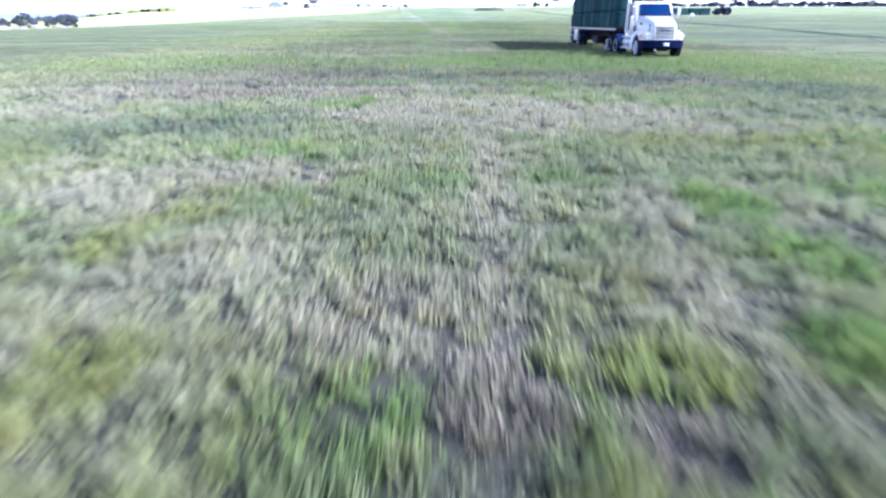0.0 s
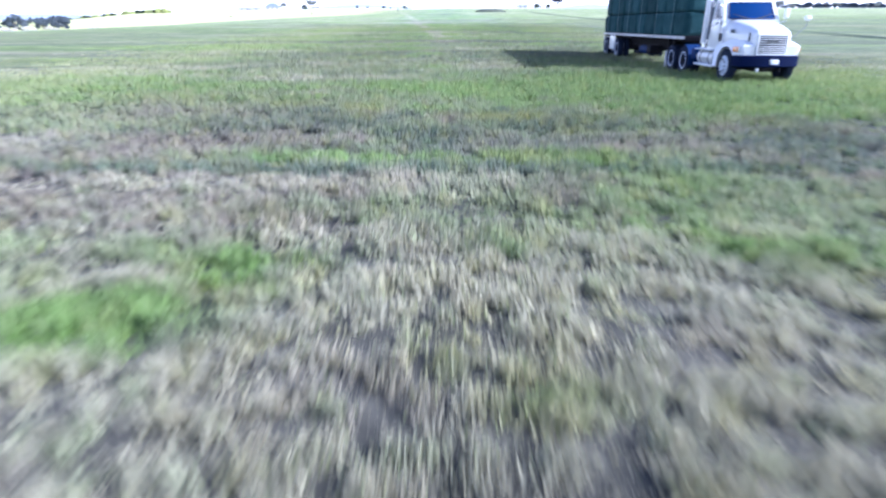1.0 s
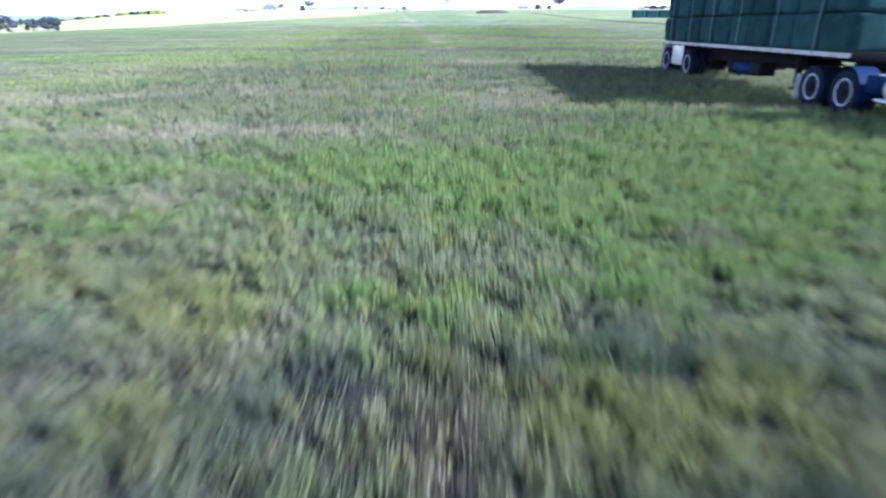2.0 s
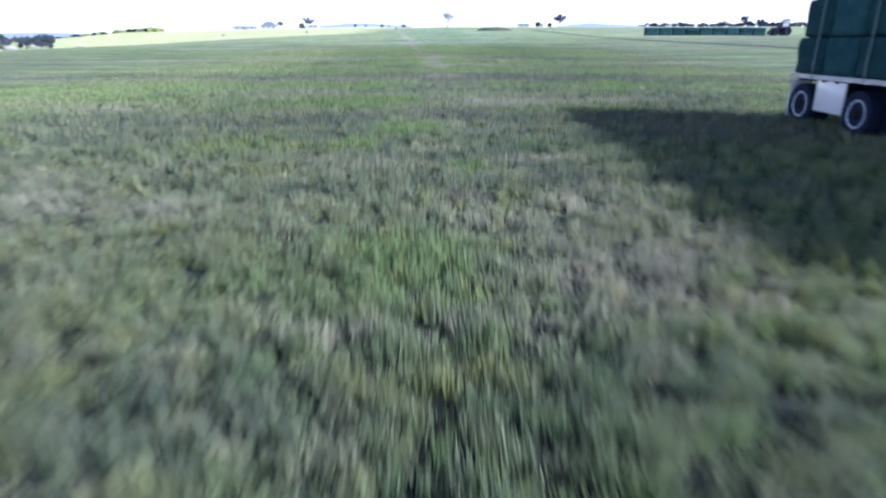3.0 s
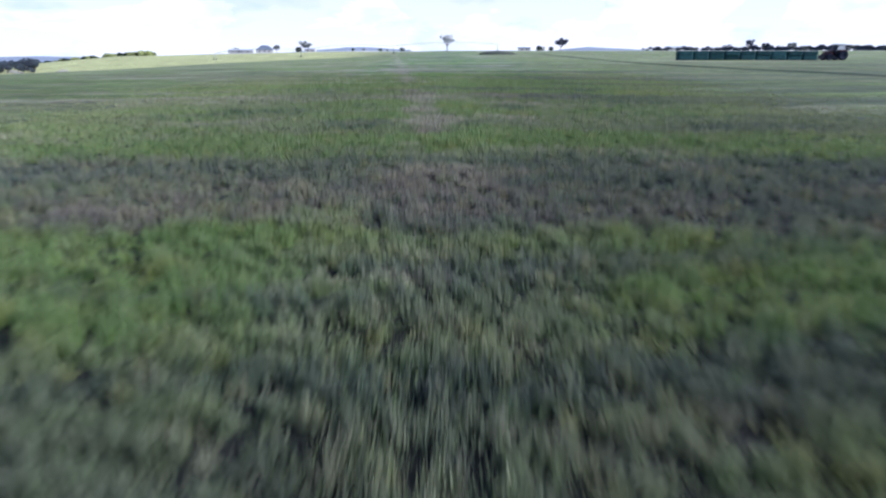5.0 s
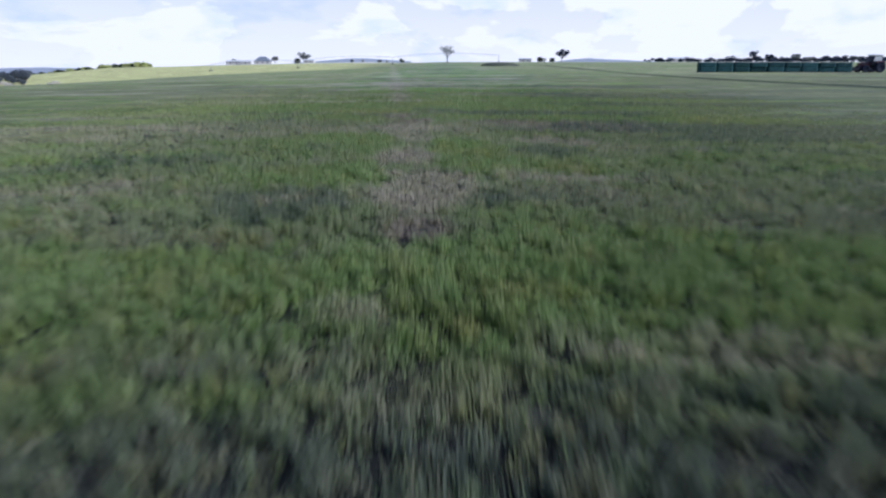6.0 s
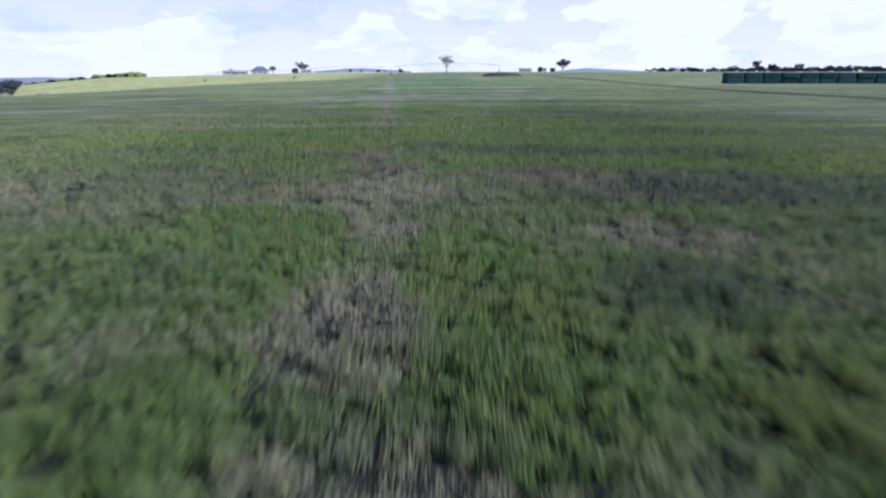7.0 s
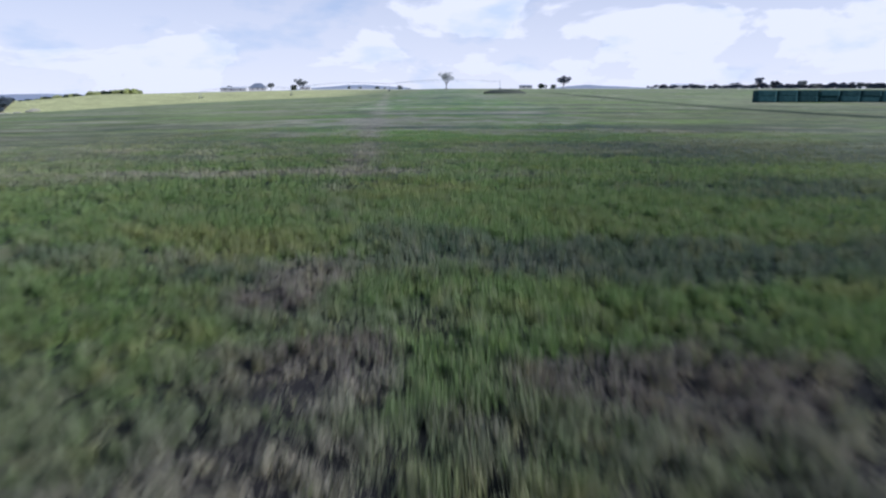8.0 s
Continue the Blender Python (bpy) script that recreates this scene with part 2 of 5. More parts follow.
# Patches of the sward: x, y, half width, half depth. The dark teal ones put darkening into the colour.
GREEN_SPOTS = [
    (2.7, 3.2, 0.1, 0.4), (3.3, 4.8, 0.4, 0.5), (3.1, 6.3, 0.4, 0.6), (-2.6, 13.8, 0.6, 0.5), (-1.9, 14.9, 0.3, 0.2), (1.7, 25.1, 0.4, 0.6), (3.9, 26.5, 0.6, 0.4),
    (7.8, 27.0, 4.3, 3.4), (9.2, 28.3, 10.2, 4.4), (-0.7, 28.9, 5.0, 0.8), (-12.8, 29.2, 7.9, 3.6), (4.7, 29.4, 0.7, 0.7), (0.4, 40.9, 0.4, 0.6), (1.8, 42.7, 0.4, 0.4),
    (-1.7, 43.1, 0.4, 0.6), (-0.9, 45.0, 0.9, 0.9), (-3.4, 51.5, 2.2, 1.7), (9.5, 58.2, 5.1, 1.7), (-5.3, 68.4, 3.9, 1.6), (2.5, 69.2, 3.7, 1.7), (-2.7, 76.3, 0.8, 0.9),
    (0.5, 81.2, 0.7, 0.9), (-3.2, 82.3, 1.4, 1.2), (-3.8, 83.5, 1.5, 0.7), (6.2, 90.2, 2.2, 0.9)]
OLIVE_SPOTS = [
    (-2.2, 3.0, 0.4, 0.4), (1.4, 3.2, 0.4, 0.4), (-3.0, 5.2, 0.4, 0.6), (-2.8, 6.0, 0.4, 0.3), (0.6, 13.1, 0.4, 0.4), (-0.0, 13.5, 0.3, 0.3), (1.3, 13.9, 0.2, 0.7),
    (-1.7, 23.1, 0.4, 0.3), (1.2, 23.3, 0.8, 0.4), (-2.1, 24.6, 0.6, 0.6), (-0.2, 39.1, 0.2, 0.3), (-3.1, 40.7, 0.7, 0.6), (-4.1, 43.5, 1.2, 1.3), (-1.8, 60.6, 0.6, 0.5),
    (0.2, 68.5, 1.3, 1.1), (-3.7, 76.1, 1.0, 1.2), (3.3, 76.6, 0.8, 0.8), (-0.2, 79.3, 0.4, 0.4), (0.8, 79.9, 1.1, 1.5), (0.1, 80.0, 0.6, 0.5), (-2.5, 81.5, 0.5, 0.4),
    (12.1, 90.3, 3.4, 2.2), (5.6, 90.7, 0.6, 0.5), (-3.5, 93.9, 2.4, 1.3), (-1.0, 99.3, 2.2, 1.4)]
DARK_TEAL_SPOTS = [
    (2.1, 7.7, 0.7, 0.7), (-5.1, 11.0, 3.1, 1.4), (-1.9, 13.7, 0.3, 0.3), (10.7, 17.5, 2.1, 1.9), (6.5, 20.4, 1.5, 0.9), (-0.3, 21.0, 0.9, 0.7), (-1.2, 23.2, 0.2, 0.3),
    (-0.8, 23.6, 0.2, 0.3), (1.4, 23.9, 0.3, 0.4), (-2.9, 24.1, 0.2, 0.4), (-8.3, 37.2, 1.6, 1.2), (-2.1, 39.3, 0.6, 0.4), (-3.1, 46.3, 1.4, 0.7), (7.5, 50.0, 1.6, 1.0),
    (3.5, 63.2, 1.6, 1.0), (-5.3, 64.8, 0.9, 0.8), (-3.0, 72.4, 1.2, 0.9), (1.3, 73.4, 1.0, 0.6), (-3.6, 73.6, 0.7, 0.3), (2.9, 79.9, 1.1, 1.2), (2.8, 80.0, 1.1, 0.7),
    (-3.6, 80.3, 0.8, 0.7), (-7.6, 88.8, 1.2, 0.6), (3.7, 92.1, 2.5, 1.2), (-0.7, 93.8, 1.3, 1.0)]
STRAW_SPOTS = [
    (-0.3, 3.6, 0.6, 0.6), (-3.9, 7.5, 1.9, 1.0), (1.3, 12.7, 3.7, 2.8), (2.1, 14.6, 0.7, 0.5), (-0.8, 15.7, 0.9, 0.5), (-3.7, 17.8, 2.4, 0.4), (-0.7, 27.4, 0.6, 0.8),
    (-3.9, 27.4, 0.9, 0.3), (-5.1, 32.3, 3.6, 0.9), (2.0, 37.1, 1.7, 2.1), (1.2, 41.6, 1.1, 0.3), (-0.3, 42.7, 0.6, 0.4), (1.9, 51.4, 1.3, 1.5), (-0.0, 63.7, 0.9, 0.9),
    (-3.0, 73.1, 0.6, 0.2), (-0.4, 74.0, 1.0, 1.6), (2.7, 75.3, 1.3, 0.2), (-0.1, 75.4, 0.7, 0.7), (-1.1, 78.6, 0.9, 1.2), (3.8, 82.1, 1.0, 1.0), (-1.0, 82.5, 0.6, 0.7),
    (-1.5, 85.9, 1.2, 0.9), (-0.9, 88.1, 0.6, 0.4), (-11.4, 101.1, 2.3, 0.7), (-3.4, 102.5, 7.9, 0.9)]
MAUVE_SPOTS = [
    (1.2, 2.5, 0.2, 0.2), (0.3, 2.7, 0.4, 0.5), (-0.6, 13.1, 0.5, 0.4), (1.8, 13.6, 0.5, 0.4), (-6.5, 18.4, 7.0, 2.9), (6.6, 19.8, 3.3, 2.0), (2.1, 20.6, 2.8, 1.1),
    (-3.5, 21.0, 2.6, 1.0), (-0.0, 22.9, 0.2, 0.2), (2.7, 26.2, 0.4, 0.3), (0.3, 39.0, 0.5, 0.4), (2.0, 39.8, 1.0, 0.6), (0.4, 48.0, 1.3, 1.2), (0.3, 60.8, 0.7, 0.6),
    (1.6, 62.3, 0.4, 0.3), (-1.3, 62.5, 0.9, 0.3), (-0.4, 71.1, 0.5, 0.5), (-0.9, 73.4, 0.5, 0.5), (-1.0, 78.8, 0.7, 0.6), (5.9, 85.4, 2.3, 1.2), (6.0, 85.8, 2.4, 1.7),
    (2.5, 88.2, 1.4, 0.7), (-1.0, 88.7, 0.7, 0.5), (-2.3, 91.0, 0.7, 0.9), (1.2, 92.0, 1.3, 0.4)]


def across(y, y0, y1, edge=0.5):
    return smooth(y, y0 - edge, y0 + edge) * (1 - smooth(y, y1 - edge, y1 + edge))


def sward(x, y):
    """What colours each place, 0 to 1 each: green, dry, dark, old brown and yellowing growth; dark includes painted
    dimming.
    """
    # the mowing left long streaks, plainer away from the worn middle
    far = 0.62 + 0.55 * np.maximum(smooth(y, 64, 76), smooth(np.abs(x), 6, 10) * smooth(y, 24, 32))
    green = 0.47 + far * (cloudy(x, y, 3.6, 11, 6.0) - 0.5) + 0.6 * (cloudy(x, y, 1.3, 23, 2.0) - 0.5) + 0.3 * (cloudy(x, y, 16.0, 29, 3.0) - 0.5)
    dry = 0.45 + far * (cloudy(x + 90, y, 3.2, 37, 6.0) - 0.5) + 0.6 * (cloudy(x, y, 1.0, 41, 1.8) - 0.5)
    dark = 0.43 + far * (cloudy(x - 50, y + 20, 2.8, 53, 6.0) - 0.5) + 0.6 * (cloudy(x, y, 0.8, 59, 2.0) - 0.5)
    old = 0.36 + 0.6 * (cloudy(x + 40, y - 60, 3.0, 83, 2.4) - 0.5) + 0.5 * (cloudy(x, y, 0.7, 87, 1.6) - 0.5)
    gold = 0.40 + 0.5 * (cloudy(x - 20, y + 50, 2.6, 101, 2.2) - 0.5) + 0.7 * (cloudy(x, y, 0.6, 107, 1.4) - 0.5)
    ragged = 1.0 * (cloudy(x, y, 1.1, 61) - 0.5) + 0.7 * (cloudy(x, y, 0.3, 67) - 0.5)
    # thin trodden streaks and swathes across the way of travel
    streak = np.exp(-(((cloudy(x, y, 4.0, 151, 6.0) - 0.5) / 0.018) ** 2)) * smooth(cloudy(x, y, 11.0, 157, 2.5), 0.45, 0.6) * smooth(y, 24, 34)
    dark = dark + 0.42 * streak
    swath = np.exp(-(((cloudy(x + 70, y - 15, 3.6, 163, 7.0) - 0.5) / 0.02) ** 2)) * smooth(cloudy(x, y, 9.0, 167, 2.5), 0.42, 0.58) * smooth(y, 24, 34)
    dry = dry + 0.34 * swath
    # the wide swathe of old brown growth that lies right across the field
    swathe = across(y + 0.5 * ragged, 59.6, 65.9) * (1 - 0.6 * smooth(-x, 8, 30))
    old, green, dark, dry, gold = old + 0.34 * swathe, green - 0.3 * swathe, dark + 0.32 * swathe, dry - 0.2 * swathe, gold - 0.2 * swathe
    # a lush green pass right before it
    fresh = across(y + 0.6 * ragged, 56.2, 59.8) * smooth(np.abs(x), 0.6, 3.0)
    green, dry, dark, old = green + 0.34 * fresh, dry - 0.25 * fresh, dark - 0.2 * fresh, old - 0.25 * fresh
    # shorter bands of old brown growth, darkened in colour to dim the near ground, broken in the middle by fresh grass
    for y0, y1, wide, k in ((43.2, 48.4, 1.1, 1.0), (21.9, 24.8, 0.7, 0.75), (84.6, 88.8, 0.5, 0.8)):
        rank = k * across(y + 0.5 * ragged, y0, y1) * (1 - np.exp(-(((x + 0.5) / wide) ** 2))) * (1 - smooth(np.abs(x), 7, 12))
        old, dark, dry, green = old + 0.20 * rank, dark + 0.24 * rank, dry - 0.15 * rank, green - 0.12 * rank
    for spots, g, s, d, o, e in ((GREEN_SPOTS, 0.46, -0.35, -0.15, -0.3, -0.1), (OLIVE_SPOTS, 0.12, -0.2, -0.15, -0.25, 0.36), (DARK_TEAL_SPOTS, 0.0, -0.3, 0.42, -0.05, -0.2),
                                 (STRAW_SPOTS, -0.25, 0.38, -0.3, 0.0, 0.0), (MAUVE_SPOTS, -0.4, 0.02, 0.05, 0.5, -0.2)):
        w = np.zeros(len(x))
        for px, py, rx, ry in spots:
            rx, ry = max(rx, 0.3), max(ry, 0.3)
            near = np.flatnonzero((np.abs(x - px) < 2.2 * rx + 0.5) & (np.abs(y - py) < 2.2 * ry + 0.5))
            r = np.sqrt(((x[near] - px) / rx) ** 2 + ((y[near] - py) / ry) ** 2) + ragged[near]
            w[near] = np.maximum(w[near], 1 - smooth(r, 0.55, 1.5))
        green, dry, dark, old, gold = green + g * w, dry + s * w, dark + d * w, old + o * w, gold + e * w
    # a furrow across the way, its dark bottom put into the colour only, with a lush fringe behind it
    furrow = np.exp(-(((y - 18.6 - 0.01 * x - 0.10 * ragged) / 0.22) ** 2))
    fringe = np.exp(-(((y - 19.3 - 0.01 * x - 0.2 * ragged) / 0.38) ** 2)) * (1 - smooth(x, 2.0, 3.5)) * smooth(x, -6, -2.5)
    dark, dry, old = dark + 0.5 * furrow, dry - 0.5 * furrow - 0.5 * fringe, old - 0.5 * furrow - 0.5 * fringe
    green = green + 0.2 * furrow + 0.6 * fringe
    lush = np.exp(-(((x - 9) / 8) ** 2) - (((y - 36) / 10) ** 2))
    green, dry, old = green + 0.28 * lush, dry - 0.25 * lush, old - 0.25 * lush
    # rings left by bales: dark rank grass round a paler middle
    for px, py, r0 in ((0.05, 42.6, 1.22), (-3.05, 73.0, 0.95)):
        d = np.hypot(x - px, y - py) + 0.25 * ragged
        ring = np.exp(-(((d - r0) / 0.26) ** 2)) * (0.55 + 0.45 * smooth(y - py, -1.0, 0.4))
        dark, dry, green = dark + 0.5 * ring, dry - 0.4 * ring, green + 0.1 * ring
    # faint worn lines that lead away over the field
    line = np.exp(-(((x + 0.5 + np.maximum(0, y - 74) * 0.085 + 0.25 * ragged) / 0.75) ** 2)) * smooth(y, 62, 70)
    line = np.maximum(line, np.exp(-(((x - 0.1 - 0.07 * y + 0.12 * ragged) / 0.26) ** 2)) * (1 - smooth(y, 8, 11)))
    line = np.maximum(line, 0.7 * np.exp(-(((x - 1.7 - 0.09 * y + 0.12 * ragged) / 0.3) ** 2)) * (1 - smooth(y, 7, 9)))
    dry, old, green, dark, gold = dry + 0.20 * line, old + 0.16 * line, green - 0.22 * line, dark - 0.2 * line, gold - 0.1 * line
    outer = np.maximum(smooth(np.abs(x), 5, 14), smooth(y, 92, 115))
    green, old, dry = green + 0.06 * outer, old - 0.10 * outer, dry + 0.07 * outer
    # drier stubble where the walk begins; farther on, the dimmer east side is put into the colour
    dry = dry + 0.10 * (1 - smooth(y, 10, 22)) - 0.08 * smooth(y, 20, 26)
    gold = gold + 0.10 * (1 - smooth(y, 24, 34))
    east = smooth(x, 2, 10) * smooth(y, 46, 60) * (1 - smooth(y - 0.4 * x, 105, 150))
    dark, dry = dark + 0.26 * east, dry - 0.16 * east
    green = green + 0.10 * smooth(y, 38, 50)
    return tuple(np.clip(v, 0, 1) for v in (green, dry, dark, old, gold))


def blend(a, b, k):
    return a * (1 - k[:, None]) + np.array(b) * k[:, None]


def sward_color(x, y):
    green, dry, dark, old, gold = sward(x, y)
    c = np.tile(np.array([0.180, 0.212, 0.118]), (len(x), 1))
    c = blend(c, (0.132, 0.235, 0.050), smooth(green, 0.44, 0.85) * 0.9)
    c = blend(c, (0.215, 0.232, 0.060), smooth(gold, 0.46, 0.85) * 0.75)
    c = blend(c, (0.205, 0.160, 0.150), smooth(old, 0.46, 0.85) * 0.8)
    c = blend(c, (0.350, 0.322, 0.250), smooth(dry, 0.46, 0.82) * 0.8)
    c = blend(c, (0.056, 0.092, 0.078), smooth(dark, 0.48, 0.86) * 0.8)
    # shading along the field is put into the colour: dimmer from y 19 on, brighter again from y 49 and far out
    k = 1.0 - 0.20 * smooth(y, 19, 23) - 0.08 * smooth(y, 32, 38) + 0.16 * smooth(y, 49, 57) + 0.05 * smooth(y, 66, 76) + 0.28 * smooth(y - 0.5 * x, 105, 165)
    # the middle is worn by wheels; darkening to both sides of it puts the lens's dim edges into the colour
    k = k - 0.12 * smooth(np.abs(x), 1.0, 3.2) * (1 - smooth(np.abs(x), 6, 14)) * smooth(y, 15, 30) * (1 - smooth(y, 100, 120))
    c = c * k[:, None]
    # off the mown strip the seed heads stand and give a yellower cast
    c = blend(c, (0.27, 0.27, 0.12), 0.34 * smooth(np.abs(x), 8, 16))
    # the pale hillside, its sunlight put into the colour, and the stubble past the crest
    pale = smooth(y, 262, 300) * smooth(-x, 15, 90)
    c = blend(c, (0.54, 0.54, 0.24), pale * 0.92)
    c = blend(c, (0.62, 0.60, 0.52), pale * smooth(y, 585, 610) * smooth(x, -300, -270) * (1 - smooth(x, -75, -45)))
    stubble = smooth(y, 540, 640) * (1 - smooth(-x, 15, 90))
    return blend(c, (0.55, 0.54, 0.46), stubble * 0.85)


def put_tint(me, colors):
    layer = me.color_attributes.new("tint", "FLOAT_COLOR", "POINT")
    flat = np.ones((len(colors), 4), np.float32)
    flat[:, :3] = np.clip(colors, 0, 1)
    layer.data.foreach_set("color", flat.ravel())


def mesh_from(name, verts, faces, material):
    """A mesh out of numpy arrays, all of its faces with the same number of corners."""
    me = bpy.data.meshes.new(name)
    k = faces.shape[1]
    me.vertices.add(len(verts))
    me.vertices.foreach_set("co", np.ascontiguousarray(verts, np.float32).ravel())
    me.loops.add(faces.size)
    me.loops.foreach_set("vertex_index", np.ascontiguousarray(faces, np.int32).ravel())
    me.polygons.add(len(faces))
    me.polygons.foreach_set("loop_start", np.arange(0, faces.size, k, dtype=np.int32))
    me.update(calc_edges=True)
    me.materials.append(material)
    return me


def grown(start, first, ratio, stop):
    out, step = [], first
    while start < stop:
        start += step
        step *= ratio
        out.append(start)
    return out


def build_ground():
    side = grown(24, 0.7, 1.06, 2600)
    xs = np.array([-v for v in reversed(side)] + list(np.arange(-24, 24.1, 0.6)) + side)
    ys = np.array([-v for v in reversed(grown(6, 1.0, 1.25, 900))] + list(np.arange(-6, 110.1, 0.6)) + grown(110, 0.9, 1.022, 1000) + grown(1000, 30, 1.2, 3200))
    gx, gy = np.meshgrid(xs, ys)
    x, y = gx.ravel(), gy.ravel()
    near = 1 - smooth(np.hypot(x, np.maximum(0, y - 100)), 30, 70)
    lumps = (cloudy(x, y, 1.8, 71) - 0.5) * 0.10 * near + (cloudy(x, y, 9.0, 73) - 0.5) * 0.16 * near
    lumps += (cloudy(x, y, 30.0, 79, 2.0) - 0.5) * 0.35 * smooth(y, 95, 200) * (1 - smooth(y, 380, 520))
    z = rise(x, y) + lumps * (1 - np.exp(-(((x - 10.7) / 3) ** 2)) * (y < 52) * (y > 26) * 0.7)
    nx, ny = len(xs), len(ys)
    a = (np.arange(ny - 1)[:, None] * nx + np.arange(nx - 1)[None, :]).ravel()
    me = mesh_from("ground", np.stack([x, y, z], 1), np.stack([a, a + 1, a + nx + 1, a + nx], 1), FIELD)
    me.polygons.foreach_set("use_smooth", np.ones(len(me.polygons), bool))
    # dark soil between the plants, blackened in colour for the shaded gaps; farther out the sward colour is dimmed in
    # place of the blades' self-shade
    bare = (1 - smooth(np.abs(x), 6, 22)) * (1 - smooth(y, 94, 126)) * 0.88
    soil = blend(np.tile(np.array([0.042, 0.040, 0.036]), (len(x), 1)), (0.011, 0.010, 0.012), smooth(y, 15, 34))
    sward_dim = 0.69 + 0.25 * smooth(y + 0.2 * np.abs(x), 100, 200) + 0.04 * smooth(y, 200, 280)
    put_tint(me, sward_color(x, y) * ((1 - bare) * sward_dim)[:, None] + soil * bare[:, None])
    return tagged(new("ground", me), "wide mown hay field, patchy green and straw-coloured", "field", kind="structure")


GROUND = build_ground()


def lumps_at(x, y):
    near = 1 - smooth(np.hypot(x, np.maximum(0, y - 100)), 30, 70)
    z = (cloudy(x, y, 1.8, 71) - 0.5) * 0.10 * near + (cloudy(x, y, 9.0, 73) - 0.5) * 0.16 * near
    z += (cloudy(x, y, 30.0, 79, 2.0) - 0.5) * 0.35 * smooth(y, 95, 200) * (1 - smooth(y, 380, 520))
    return rise(x, y) + z * (1 - np.exp(-(((x - 10.7) / 3) ** 2)) * (y < 52) * (y > 26) * 0.7)


def build_grass():
    """Broad short blades in tussocks over the strip that is passed closely, thinning out with distance."""
    rng = np.random.default_rng(5)
    xs, ys, size = [], [], []
    for x0, x1, y0, y1, per, big in ((0, 3.6, 0.5, 99, 190, 1.0), (3.6, 8, 1, 99, 100, 1.25), (8, 16, 4, 99, 40, 1.6), (16, 28, 8, 99, 20, 2.0), (0, 22, 99, 134, 36, 1.8)):
        for sign in (-1, 1):
            count = int((x1 - x0) * (y1 - y0) * per)
            xs.append(sign * rng.uniform(x0, x1, count))
            ys.append(rng.uniform(y0, y1, count))
            size.append(np.full(count, big))
    x, y, big = np.concatenate(xs), np.concatenate(ys), np.concatenate(size)
    green, dry, dark, old, gold = sward(x, y)
    # tussocks a hand's breadth wide, with gaps between them
    tuss = smooth(cloudy(x, y, 0.19, 97), 0.36, 0.60)
    clump = 0.15 * cloudy(x, y, 0.9, 91) + 0.85 * tuss
    # the stand is thinner in the old brown growth
    later = smooth(y, 18, 34)
    loose = 9.0 * (cloudy(x, y, 3.5, 171, 1.8) - 0.5)
    stand = (1 - 0.1 * later) * (1 - 0.35 * smooth(old, 0.5, 0.85) * later)
    keep = rng.uniform(0, 1, len(x)) < stand * (0.62 + 0.7 * smooth(clump, 0.10, 0.50)) * (1 - smooth(np.abs(x) + loose, 8, 27)) * (1 - smooth(y + 2 * loose, 97, 130))
    x, y, big, green, dry, clump, dark, old, gold, later = (v[keep] for v in (x, y, big, green, dry, clump, dark, old, gold, later))
    per = 11
    n = len(x) * per
    tall = (0.030 + 0.055 * clump + 0.05 * clump * clump + 0.025 * green + 0.02 * dark - 0.015 * dry) * (1.3 + 0.25 * later)
    # the growth is shorter and thinner to both sides and past the end
    thin = np.maximum(smooth(np.abs(x), 7, 22), smooth(y, 92, 124))
    tall = tall * (1 - 0.6 * thin)
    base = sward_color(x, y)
    # every tussock has its own mix of leaf, yellowing leaf and dead stalk
    hue, age = cloudy(x, y, 0.22, 131), cloudy(x + 9, y - 4, 0.26, 137)
    base = blend(base, (0.275, 0.265, 0.066), smooth(hue, 0.54, 0.78) * 0.36)
    base = blend(base, (0.110, 0.195, 0.055), smooth(1 - hue, 0.56, 0.80) * 0.36)
    base = blend(base, (0.365, 0.325, 0.235), smooth(age, 0.56, 0.80) * (0.15 + 0.45 * dry))
    base = blend(base, (0.090, 0.078, 0.086), smooth(1 - age, 0.58, 0.80) * (0.15 + 0.5 * old))
    # blade colour is lifted to offset the blades' self-shade, less beyond y 54
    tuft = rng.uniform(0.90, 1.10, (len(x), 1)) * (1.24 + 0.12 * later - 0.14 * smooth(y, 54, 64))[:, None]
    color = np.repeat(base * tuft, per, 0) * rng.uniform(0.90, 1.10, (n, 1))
    # single straws and fresh blades among the rest
    odd = rng.uniform(0, 1, n)
    straw = odd < 0.03 + 0.12 * np.repeat(dry, per)
    fresh = odd > 0.96 - 0.12 * np.repeat(green, per)
    color[straw] = 0.5 * color[straw] + np.array([0.20, 0.185, 0.13]) * rng.uniform(0.5, 1.0, (straw.sum(), 1))
    color[fresh] = 0.5 * color[fresh] + np.array([0.09, 0.14, 0.03]) * rng.uniform(0.6, 1.1, (fresh.sum(), 1))
    spread = np.repeat(0.038 * big + 0.08 * thin, per)
    px = np.repeat(x, per) + rng.normal(0, 1, n) * spread
    py = np.repeat(y, per) + rng.normal(0, 1, n) * spread
    pz = lumps_at(px, py) - 0.012
    h = np.repeat(tall, per) * rng.uniform(0.5, 1.35, n)
    # whole patches were pressed over the same way
    turn = 9.0 * cloudy(px, py, 1.6, 141) + rng.normal(0, 1.1, n)
    lean = rng.uniform(0.03, 0.55, n) * h * np.repeat(1 - 0.5 * later, per)
    half = rng.uniform(0.006, 0.0135, n) * np.repeat(big * (1 - 0.2 * later), per)
    dx, dy = np.cos(turn), np.sin(turn)
    side = rng.uniform(0, 2 * math.pi, n)
    sx, sy = np.cos(side) * half, np.sin(side) * half
    a = np.stack([px - sx, py - sy, pz], 1)
    b = np.stack([px + sx, py + sy, pz], 1)
